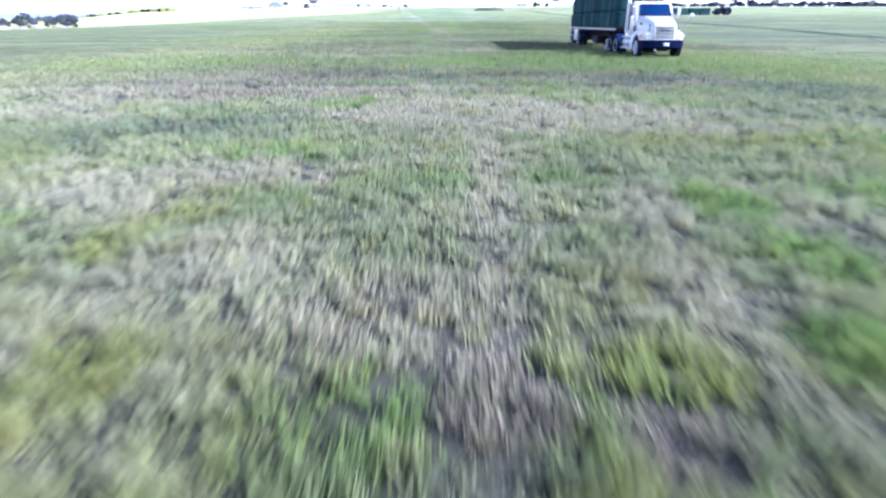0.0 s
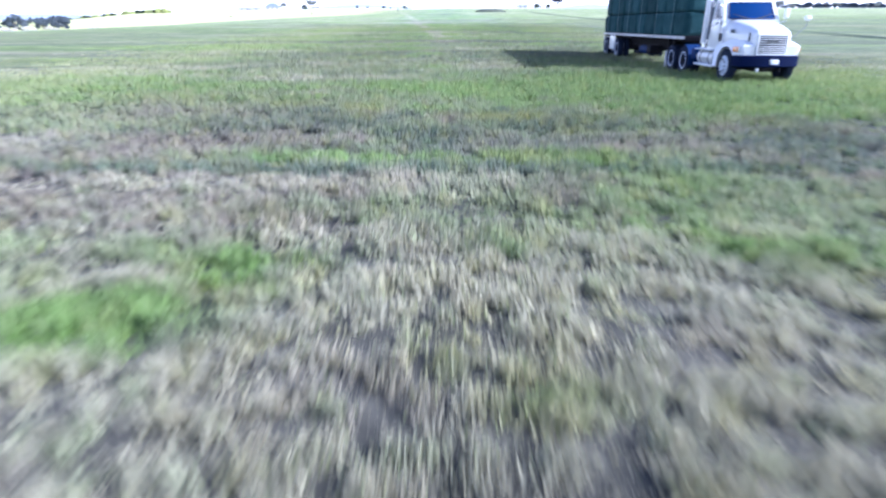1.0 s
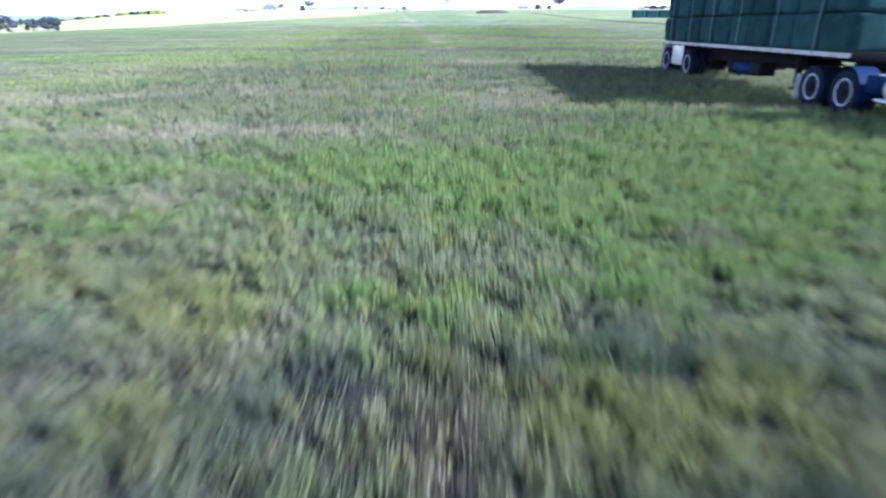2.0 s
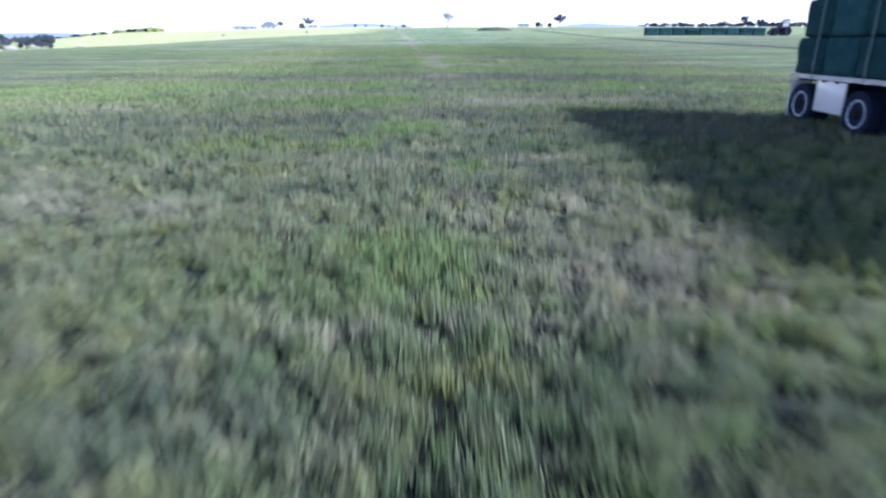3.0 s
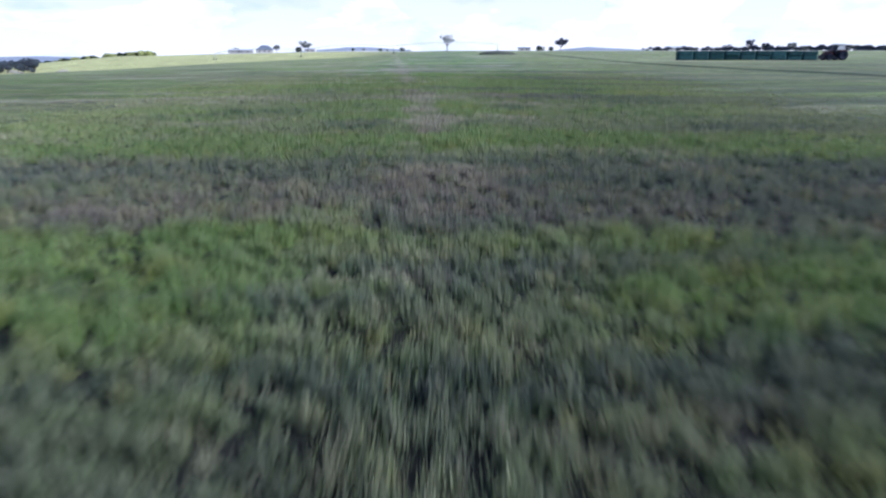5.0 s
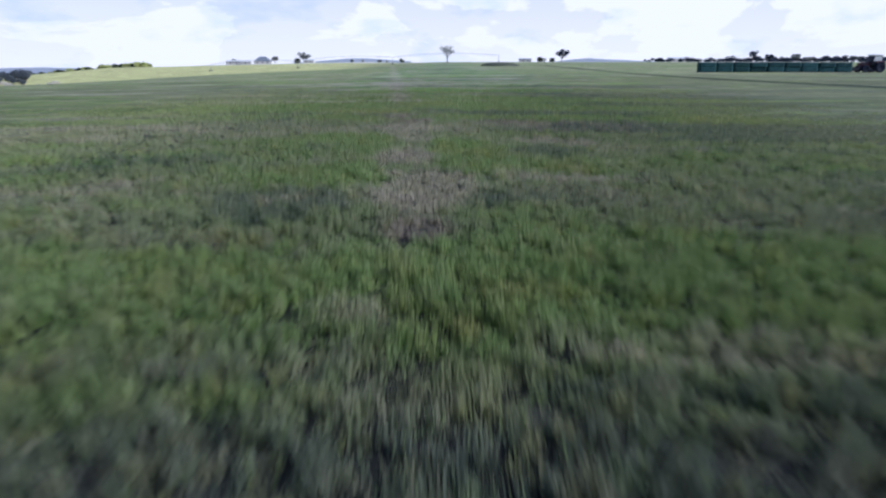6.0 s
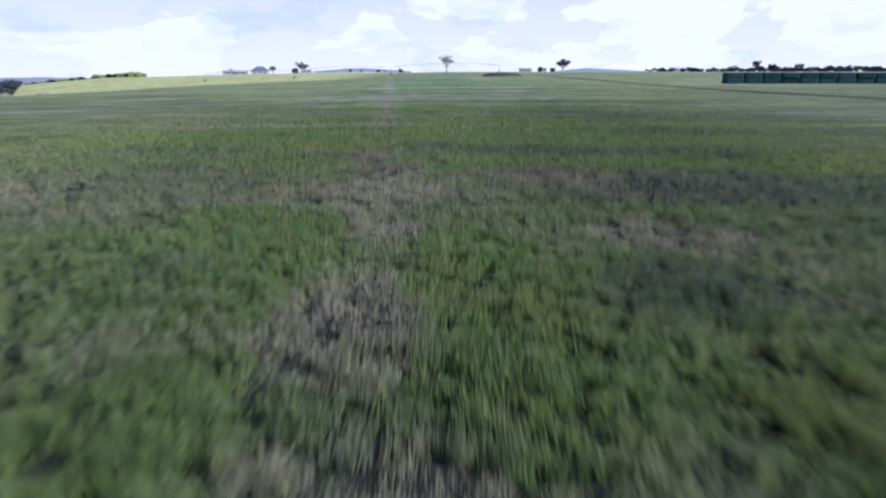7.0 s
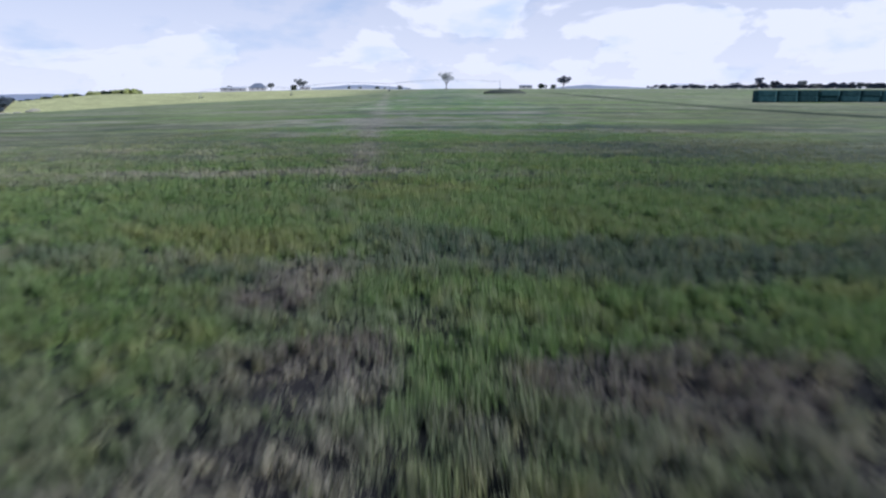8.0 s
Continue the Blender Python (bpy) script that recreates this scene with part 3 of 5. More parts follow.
    c = np.stack([px + dx * lean, py + dy * lean, pz + h], 1)
    verts = np.stack([a, b, c], 1).reshape(-1, 3)
    me = mesh_from("grass", verts, np.arange(3 * n).reshape(-1, 3), BLADES)
    # sunlit tips are put into the colour: paler straw towards the top
    tips = 0.76 * color + 0.24 * np.array([0.40, 0.37, 0.26])
    put_tint(me, np.stack([color, color, tips], 1).reshape(-1, 3))
    return tagged(new("grass", me), "short mown hay stubble and fresh green blades", "grass", kind="stuff")


build_grass()


# ---- tools for building things ----
def part(name, bm, material, parent=None, label="", flat=False):
    """One mesh object out of a bmesh, under a thing or a part."""
    me = bpy.data.meshes.new(name)
    bmesh.ops.recalc_face_normals(bm, faces=bm.faces)
    bm.to_mesh(me)
    bm.free()
    me.materials.append(material)
    if not flat:
        for p in me.polygons:
            p.use_smooth = True
        me.set_sharp_from_angle(angle=radians(35))
    ob = new(name, me)
    ob.parent = parent
    if label:
        tagged(ob, label)
    return ob


def again(ob, x=0.0, y=0.0, z=0.0, rz=0.0, name=None):
    """A part again at another place of the same thing, with its sub-parts; the mesh is shared."""
    two = ob.copy()
    scene.collection.objects.link(two)
    two.matrix_basis = pose(x, y, z, 0, 0, rz) @ ob.matrix_basis
    for child in ob.children:
        sub = child.copy()
        scene.collection.objects.link(sub)
        sub.parent = two
    return two


def thing(name, m, label, category, group=""):
    ob = new(name)
    ob.empty_display_size = 0.2
    ob.matrix_world = m
    return tagged(ob, label, category, group)


def box(bm, x0, x1, y0, y1, z0, z1, bevel=0.0):
    made = bmesh.ops.create_cube(bm, size=1)["verts"]
    for v in made:
        v.co = ((x0 + x1) / 2 + v.co.x * (x1 - x0), (y0 + y1) / 2 + v.co.y * (y1 - y0), (z0 + z1) / 2 + v.co.z * (z1 - z0))
    if bevel:
        edges = list({e for v in made for e in v.link_edges})
        bmesh.ops.bevel(bm, geom=edges, offset=bevel, segments=2, affect="EDGES", profile=0.5)
    return bm


def boxed(*size, bevel=0.0):
    return box(bmesh.new(), *size, bevel=bevel)


def loft(bm, rings, closed=True):
    rows = [[bm.verts.new(p) for p in ring] for ring in rings]
    n = len(rows[0])
    for a, b in zip(rows, rows[1:]):
        for i in range(n if closed else n - 1):
            bm.faces.new((a[i], a[(i + 1) % n], b[(i + 1) % n], b[i]))
    if closed:
        bm.faces.new(rows[0])
        bm.faces.new(rows[-1])
    return bm


def tube(bm, points, radius, sides=10):
    """A round bar through the points; radius may be one for each."""
    pts = [Vector(p) for p in points]
    radii = radius if isinstance(radius, (list, tuple)) else [radius] * len(pts)
    rings, ref = [], None
    for i, p in enumerate(pts):
        d = (pts[min(i + 1, len(pts) - 1)] - pts[max(i - 1, 0)]).normalized()
        ref = ref or (Vector((0, 0, 1)) if abs(d.z) < 0.9 else Vector((1, 0, 0)))
        a = d.cross(ref).normalized()
        b = d.cross(a).normalized()
        rings.append([p + (a * math.cos(k * 2 * math.pi / sides) + b * math.sin(k * 2 * math.pi / sides)) * radii[i] for k in range(sides)])
    return loft(bm, rings)


def lathe_x(bm, profile, sides=36):
    """Turned about the x axis: profile of (x, radius)."""
    rings = [[(x, r * math.cos(k * 2 * math.pi / sides), r * math.sin(k * 2 * math.pi / sides)) for k in range(sides)] for x, r in profile]
    return loft(bm, rings)


def slab(bm, outline, x0, x1, bevel=0.0, taper=None):
    """An outline in (y, z) drawn out along x from x0 to x1."""
    taper = taper or (lambda x, z: x)
    loft(bm, [[(taper(x, z), y, z) for y, z in outline] for x in (x0, x1)])
    if bevel:
        bmesh.ops.bevel(bm, geom=list(bm.edges), offset=bevel, segments=2, affect="EDGES", profile=0.5, clamp_overlap=True)
    return bm


def rounded(w, z0, z1, r, y, steps=5):
    """A rounded rectangle across x at y."""
    out = []
    for cx, cz, a0 in ((w - r, z1 - r, 0), (-w + r, z1 - r, 90), (-w + r, z0 + r, 180), (w - r, z0 + r, 270)):
        for k in range(steps + 1):
            a = radians(a0 + 90 * k / steps)
            out.append((cx + r * math.cos(a), y, cz + r * math.sin(a)))
    return out


# ---- wheels ----
def wheel(parent, x, y, z, r, width, name="wheel", dished=True, rim_material=None, hub=0.62):
    """A tyre with tread shoulders and a rim in it; the outer face looks to -x for x < 0, else to +x."""
    s = -1 if x < 0 else 1
    bm = bmesh.new()
    h = width / 2
    lathe_x(bm, [(-h * 0.8, r * hub), (-h, r * 0.72), (-h, r * 0.88), (-h * 0.82, r * 0.98), (-h * 0.3, r), (h * 0.3, r), (h * 0.82, r * 0.98), (h, r * 0.88), (h, r * 0.72), (h * 0.8, r * hub)])
    lugs = 30
    for k in range(lugs):
        a = k * 2 * math.pi / lugs
        for side in (-0.52, 0.52):
            c = Matrix.Rotation(a, 4, "X") @ Matrix.Translation((side * h, 0, r * 0.997))
            bmesh.ops.create_cube(bm, size=1, matrix=c @ Matrix.Diagonal((h * 0.72, r * 0.11, r * 0.035, 1)))
    tyre = part(name, bm, RUBBER, parent)
    tyre.location = (x, y, z)
    bm = bmesh.new()
    e = s * h
    deep = 0.35 if dished else -0.15
    profile = [(e * 0.86, r * hub * 1.02), (e * 0.96, r * hub * 0.98), (e * 0.90, r * hub * 0.90), (e * (1 - deep * 1.6), r * hub * 0.80)]
    if dished:
        profile += [(e * (1 - deep * 2.0), r * hub * 0.74), (e * (1 - deep * 1.9), r * hub * 0.50)]
    else:
        profile += [(e * (1 - deep * 2.0), r * hub * 0.52), (e * (1 - deep * 1.5), r * hub * 0.40), (e * (1 - deep * 0.9), r * hub * 0.36), (e * (1 - deep * 0.8), r * hub * 0.10)]
    lathe_x(bm, profile, 30)
    # the rim is open to the outside
    caps = sorted((f for f in bm.faces if len(f.verts) > 4), key=lambda f: f.calc_area())
    bmesh.ops.delete(bm, geom=caps[-1:], context="FACES_ONLY")
    rim = part("rim", bm, rim_material or RIM, tyre, "pale painted steel rim")
    bm = bmesh.new()
    if dished:
        c = e * (1 - deep * 1.95)
        lathe_x(bm, [(c, r * hub * 0.56), (c + s * 0.012, r * hub * 0.54), (c + s * 0.03, r * hub * 0.42), (c + s * 0.10, r * hub * 0.36), (c + s * 0.12, r * hub * 0.12)], 24)
        part("hub", bm, FRAME, tyre, "dark wheel hub")
    else:
        bm.free()
        # dark discs on the rim stand in for its shaded holes
        for k in range(10):
            a = k * 2 * math.pi / 10
            p = Vector((e * (1 - deep * 2.0), math.cos(a) * r * hub * 0.66, math.sin(a) * r * hub * 0.66))
            part("rim_hole", tube(bmesh.new(), [p, p + Vector((s * 0.02, 0, 0))], r * hub * 0.10, 8), FRAME, tyre)
    return tyre


# ---- the lorry ----
TRUCK = pose(10.69, 31.30, 0.0, 0, 0, -0.15)


def shorten_nose(t):
    """Draws everything ahead of the front axle back and in, to a short rounded nose."""
    done = set()
    for ob in t.children:
        if ob.type != "MESH" or ob.data.name in done or ob.name.split(".")[0] in ("tyre", "wheel"):
            continue
        done.add(ob.data.name)
        for v in ob.data.vertices:
            if v.co.y < -0.3:
                k = min(1.0, (-0.3 - v.co.y) / 0.8)
                v.co.y = -0.3 + (v.co.y + 0.3) * 0.72
                v.co.x *= 1 - 0.085 * k


def build_truck():
    t = thing("semi_truck", TRUCK @ pose(-0.08, 0, 0) @ Matrix.Diagonal((0.93, 1, 1, 1)), "white day-cab semi truck with navy bumper, parked on grass", "truck")
    # bonnet
    bm = bmesh.new()
    loft(bm, [rounded(0.60, 0.95, 1.60, 0.07, -1.10), rounded(0.66, 0.93, 1.70, 0.14, -1.04), rounded(0.72, 0.90, 1.78, 0.26, -0.80), rounded(0.80, 0.90, 1.88, 0.36, -0.30),
              rounded(0.88, 0.90, 1.97, 0.42, 0.30), rounded(0.96, 0.90, 2.05, 0.44, 0.86)])
    part("hood", bm, WHITE, t)
    # grille: frame, eight bars and a black panel in place of the shaded opening
    part("grille_back", boxed(-0.53, 0.53, -1.118, -1.104, 0.99, 1.57), BLACK, t, "black panel standing in for the shaded grille opening")
    bm = bmesh.new()
    for z0, z1 in ((1.555, 1.60), (0.955, 1.0)):
        box(bm, -0.57, 0.57, -1.15, -1.10, z0, z1, 0.012)
    for x0, x1 in ((-0.57, -0.525), (0.525, 0.57)):
        box(bm, x0, x1, -1.15, -1.10, 1.0, 1.555, 0.012)
    part("grille_frame", bm, WHITE, t)
    bar = None
    for k, z in enumerate((1.045, 1.105, 1.165, 1.225, 1.30, 1.37, 1.44, 1.51)):
        if bar is None:
            bar = part("grille_bar", boxed(-0.525, 0.525, -1.145, -1.12, -0.0115, 0.0115, bevel=0.004), WHITE, t)
            bar.location.z = z
        else:
            again(bar, z=z - 1.045)
    part("grille_emblem", boxed(-0.24, 0.24, -1.156, -1.146, 1.375, 1.435, bevel=0.004), BLACK, t, "plain dark bar on the grille")
    for s in (-1, 1):
        # wing over the front wheel
        arch = [(0.02 + 0.655 * math.cos(radians(a)), 0.54 + 0.655 * math.sin(radians(a))) for a in range(8, 151, 11)]
        outline = [(-1.08, 0.92), (-1.10, 1.24), (-0.92, 1.34), (-0.45, 1.40), (0.2, 1.42), (0.62, 1.38), (0.88, 1.24), (0.92, 1.0), (0.92, 0.52), (0.67, 0.52)] + arch + [(-0.60, 0.90)]
        bm = slab(bmesh.new(), outline, s * 0.62, s * 1.16)
        for v in bm.verts:
            if v.co.z > 1.3 and abs(v.co.x) > 1.1:
                v.co.x -= s * 0.27
            elif v.co.z > 1.2 and abs(v.co.x) > 1.1:
                v.co.x -= s * 0.07
            if v.co.y < -0.9 and abs(v.co.x) > 1.1:
                v.co.x -= s * 0.22
                v.co.y += 0.06
        part("fender", bm, WHITE, t)
        bm = bmesh.new()
        loft(bm, [[(s * (0.955 + 0.20 * k), -1.05 + 0.28 * k, z) for k, z in ((0, 1.05), (1, 1.05), (1, 1.20), (0, 1.20))],
                  [(s * (0.975 + 0.22 * k), -1.075 + 0.28 * k, z) for k, z in ((0, 1.06), (1, 1.06), (1, 1.19), (0, 1.19))]])
        part("headlight", bm, LENS, t, "clear headlight lens")
        part("turn_signal", boxed(min(s * 1.12, s * 1.175), max(s * 1.12, s * 1.175), -0.86, -0.50, 1.05, 1.21, bevel=0.015), AMBER, t, "amber turn signal")
        part("hood_vent", boxed(min(s * 0.74, s * 0.765), max(s * 0.74, s * 0.765), -0.80, -0.72, 1.38, 1.66, bevel=0.008), BLACK, t, "black side vent of the hood")
        # mirrors
        bm = tube(bmesh.new(), [(s * 0.98, 0.92, 2.48), (s * 1.24, 0.80, 2.50), (s * 1.26, 0.80, 1.98), (s * 1.0, 0.92, 1.92)], 0.017, 8)
        arm = part("mirror_arm", bm, CHROME, t, "bright mirror arm")
        part("mirror", boxed(min(s * 1.18, s * 1.33), max(s * 1.18, s * 1.33), 0.74, 0.84, 2.08, 2.42, bevel=0.03), WHITE if s > 0 else DECAL, arm, "mirror housing")
    # round convex mirror on a long stalk from the far wing
    stalk = part("mirror_stalk", tube(bmesh.new(), [(1.02, 0.15, 1.36), (1.42, 0.24, 1.56), (1.74, 0.30, 1.80), (1.78, 0.30, 2.02)], 0.013, 8), DECAL, t, "thin grey mirror stalk")
    bm = bmesh.new()
    bmesh.ops.create_uvsphere(bm, u_segments=20, v_segments=12, radius=1.0, matrix=Matrix.Translation((1.78, 0.32, 2.08)) @ Matrix.Diagonal((0.13, 0.07, 0.085, 1)))
    part("convex_mirror", bm, WHITE, stalk, "white round mirror housing")
    # bumper with a lower air dam and a plate
    bm = bmesh.new()
    rows = []
    for x, y in ((-1.20, -0.62), (-1.19, -0.85), (-1.10, -1.08), (-0.85, -1.20), (0.0, -1.25), (0.85, -1.20), (1.10, -1.08), (1.19, -0.85), (1.20, -0.62)):
        d = Vector((x, y + 0.3, 0)).normalized() * 0.07
        rows.append([(x, y, 0.61), (x, y, 0.92), (x - d.x, y - d.y, 0.95), (x - d.x, y - d.y, 0.58)])
    loft(bm, rows)
    part("bumper", bm, NAVY, t, "navy painted steel bumper")
    part("number_plate", boxed(-0.02, 0.30, -1.262, -1.252, 0.68, 0.83, bevel=0.004), PLATE, t, "pale blank plate")
    for s in (-1, 1):
        part("tow_hook", boxed(s * 0.42 - 0.03, s * 0.42 + 0.03, -1.20, -1.05, 0.44, 0.54, bevel=0.01), PLATE if s < 0 else FRAME, t)
    # cab
    outline = [(0.78, 1.02), (0.78, 2.03), (0.92, 2.26), (1.12, 2.60), (1.20, 2.70), (1.36, 2.765), (1.72, 2.80), (1.86, 2.76), (1.92, 2.62), (1.93, 1.02)]

    def lean(x, z):
        return x * (1 - 0.13 * max(0.0, z - 1.9))

    bm = bmesh.new()
    loft(bm, [[(lean(x, z) * k, y, z) for y, z in outline] for x, k in ((-1.03, 1), (-0.96, 1), (0.96, 1), (1.03, 1))])
    for v in bm.verts:
        if abs(v.co.x) > 0.93 * 1.03 * (1 - 0.13 * max(0.0, v.co.z - 1.9)):
            v.co.y += 0.03 if v.co.y < 1.3 else -0.04
            if v.co.z > 2.65:
                v.co.z -= 0.05
    cab = part("cab", bm, WHITE, t)

    def pane(name, pts, material, parent, label="", thick=0.012):
        """A curved sheet between two rows of points, with thickness."""
        bm = bmesh.new()
        rows = [[Vector(p) for p in row] for row in pts]
        n = (rows[0][1] - rows[0][0]).cross(rows[1][0] - rows[0][0]).normalized() * thick
        loft(bm, [[p for p in rows[0]] + [p - n for p in reversed(rows[0])], [p for p in rows[1]] + [p - n for p in reversed(rows[1])]])
        return part(name, bm, material, parent, label)

    low = [(x, 0.80 - 0.05 * (1 - (x / 0.86) ** 2) - 0.0, 2.055) for x in np.linspace(-0.86, 0.86, 9)]
    top = [(x, 1.115 - 0.04 * (1 - (x / 0.78) ** 2), 2.595) for x in np.linspace(-0.78, 0.78, 9)]
    pane("windshield", [low, top], GLASS, t, "dark windscreen, the mirrored sky's blue put into its colour")
    gasket = bmesh.new()
    tube(gasket, [Vector(p) + Vector((0, -0.01, 0)) for p in low] + [Vector(p) + Vector((0, -0.01, 0)) for p in reversed(top)] + [Vector(low[0]) + Vector((0, -0.01, 0))], 0.014, 6)
    part("windshield_seal", gasket, BLACK, t)
    for s in (-1, 1):
        part("wiper", tube(bmesh.new(), [(s * 0.1, 0.74, 2.06), (s * 0.45, 0.76, 2.14), (s * 0.72, 0.83, 2.22)], 0.012, 6), BLACK, t)
        door = part("door", slab(bmesh.new(), [(0.98, 1.12), (0.98, 2.02), (1.74, 2.02), (1.74, 1.12)], s * 1.028, s * 1.046, bevel=0.006), WHITE, t)
        part("door_handle", boxed(min(s * 1.046, s * 1.075), max(s * 1.046, s * 1.075), 1.60, 1.70, 1.82, 1.86, bevel=0.008), CHROME, door, "bright door handle")
        part("door_window", slab(bmesh.new(), [(1.08, 2.06), (1.36, 2.56), (1.66, 2.58), (1.66, 2.06)], s * 1.012, s * 1.024, taper=lambda x, z: x * (1 - 0.13 * max(0.0, z - 1.9)) + (0.012 if x > 0 else -0.012)), GLASS, door, "side window, mirrored sky blue in its colour")
        part("cab_vent", slab(bmesh.new(), [(0.80, 1.34), (0.79, 1.58), (0.97, 1.60), (0.98, 1.42), (0.90, 1.31)], s * 1.0, s * 1.058, bevel=0.008), BLACK, t, "black air intake on the cowl")
        # illegible badges as plain bars
        bm = bmesh.new()
        for k in range(3):
            box(bm, min(s * 0.90, s * 0.935), max(s * 0.90, s * 0.935), 0.10 + 0.10 * k, 0.16 + 0.10 * k, 1.62, 1.74)
        part("badge", bm, DECAL, t, "small grey lettering as plain bars")
        bm = bmesh.new()
        for k, (w, h) in enumerate(((0.20, 0.05), (0.14, 0.07), (0.10, 0.05))):
            box(bm, min(s * 1.044, s * 1.052), max(s * 1.044, s * 1.052), 1.08 + 0.2 * k, 1.08 + 0.2 * k + w, 1.90 - 0.045 * k, 1.90 - 0.045 * k + h)
        part("door_marking", bm, DECAL, t, "worn grey marking on the door")
        # grey panel in place of the shadow gap behind the cab, stack, steps and tank
        part("cab_extender", boxed(min(s * 0.93, s * 1.06), max(s * 0.93, s * 1.06), 1.94, 2.02, 1.34, 2.66, bevel=0.02), DECAL, t, "grey panel behind the cab standing in for a shadow gap")
    part("exhaust_stack", tube(bmesh.new(), [(-0.98, 2.32, 0.95), (-0.98, 2.32, 2.7), (-0.98, 2.32, 3.10), (-0.98, 2.38, 3.22)], [0.09, 0.09, 0.075, 0.075], 16), CHROME, t, "polished exhaust stack")
    part("stack_guard", tube(bmesh.new(), [(-0.98, 2.32, 1.22), (-0.98, 2.32, 2.70)], 0.125, 16), WHITE, t, "pale perforated stack guard")
    part("cab_roof_horn", tube(bmesh.new(), [(0.25, 1.5, 2.84), (0.25, 1.2, 2.85)], [0.02, 0.05], 10), CHROME, t)
    for s in (-1, 0, 1):
        part("marker_light", boxed(s * 0.55 - 0.06, s * 0.55 + 0.06, 1.30, 1.40, 2.765, 2.81, bevel=0.012), AMBER, t, "amber roof marker light")
    for s in (-1, 1):
        tank = part("fuel_tank", tube(bmesh.new(), [(s * 0.90, 0.98, 0.74), (s * 0.90, 1.02, 0.74), (s * 0.90, 2.36, 0.74), (s * 0.90, 2.40, 0.74)], [0.20, 0.265, 0.265, 0.20], 24), TANK, t, "bright round fuel tank")
        for y in (1.35, 2.05):
            part("tank_strap", tube(bmesh.new(), [(s * 0.90, y, 0.74), (s * 0.90, y + 0.05, 0.74)], 0.272, 24), FRAME, tank)
        for z, w in ((0.455, 0.06), (1.0, 0.035)):
            part("step", boxed(min(s * 0.9, s * 1.2), max(s * 0.9, s * 1.2), 0.94, 2.55, z, z + w, bevel=0.012), PLATE, t, "pale metal step")
        # frame rails
        part("frame_rail", boxed(s * 0.43 - 0.04, s * 0.43 + 0.04, -0.95, 5.75, 0.74, 1.0, bevel=0.01), FRAME, t)
        # quarter fender before the driven wheels
        arc = [(3.67 + 0.60 * math.cos(radians(a)), 0.53 + 0.60 * math.sin(radians(a))) for a in range(85, 196, 10)]
        ring = arc + [(3.67 + (y - 3.67) * 0.955, 0.53 + (z - 0.53) * 0.955) for y, z in reversed(arc)]
        part("quarter_fender", slab(bmesh.new(), ring, s * 0.62, s * 1.2), BLUE, t, "blue curved quarter fender")
        part("fender_box", boxed(min(s * 0.55, s * 1.12), max(s * 0.55, s * 1.12), 2.62, 3.05, 0.60, 0.98, bevel=0.03), BLUE, t, "blue steel box before the drive wheels")
        part("mud_flap", boxed(min(s * 0.66, s * 1.2), max(s * 0.66, s * 1.2), 5.70, 5.72, 0.12, 0.78, bevel=0.004), PLATE, t, "pale hanging mud flap")
    shorten_nose(t)
    part("fifth_wheel", tube(bmesh.new(), [(0, 4.33, 1.05), (0, 4.33, 1.16)], [0.5, 0.46], 20), FRAME, t)
    part("deck_plate", boxed(-0.42, 0.42, 2.0, 3.1, 1.0, 1.03, bevel=0.005), PLATE, t, "pale chequer plate behind the cab")
    part("engine_pan", boxed(-0.38, 0.38, -0.7, 0.9, 0.42, 0.95, bevel=0.05), FRAME, t)
    for y in (0.02, 3.67, 5.005):
        part("axle", tube(bmesh.new(), [(-0.95, y, 0.52), (0.95, y, 0.52)], 0.075, 12), FRAME, t)
    for s in (-1, 1):
        wheel(t, s * 1.03, 0.02, 0.575, 0.525, 0.28, "front_wheel", dished=False)
        for y in (3.67, 5.005):
            wheel(t, s * 1.07, y, 0.52, 0.52, 0.27, "drive_wheel")
            wheel(t, s * 0.74, y, 0.52, 0.52, 0.27, "drive_wheel")
    return t


build_truck()


def deck_z(y):
    """Top of the trailer's bed, which stands a little nose-high."""
    return 1.41 - (y - 3.6) * 0.0098


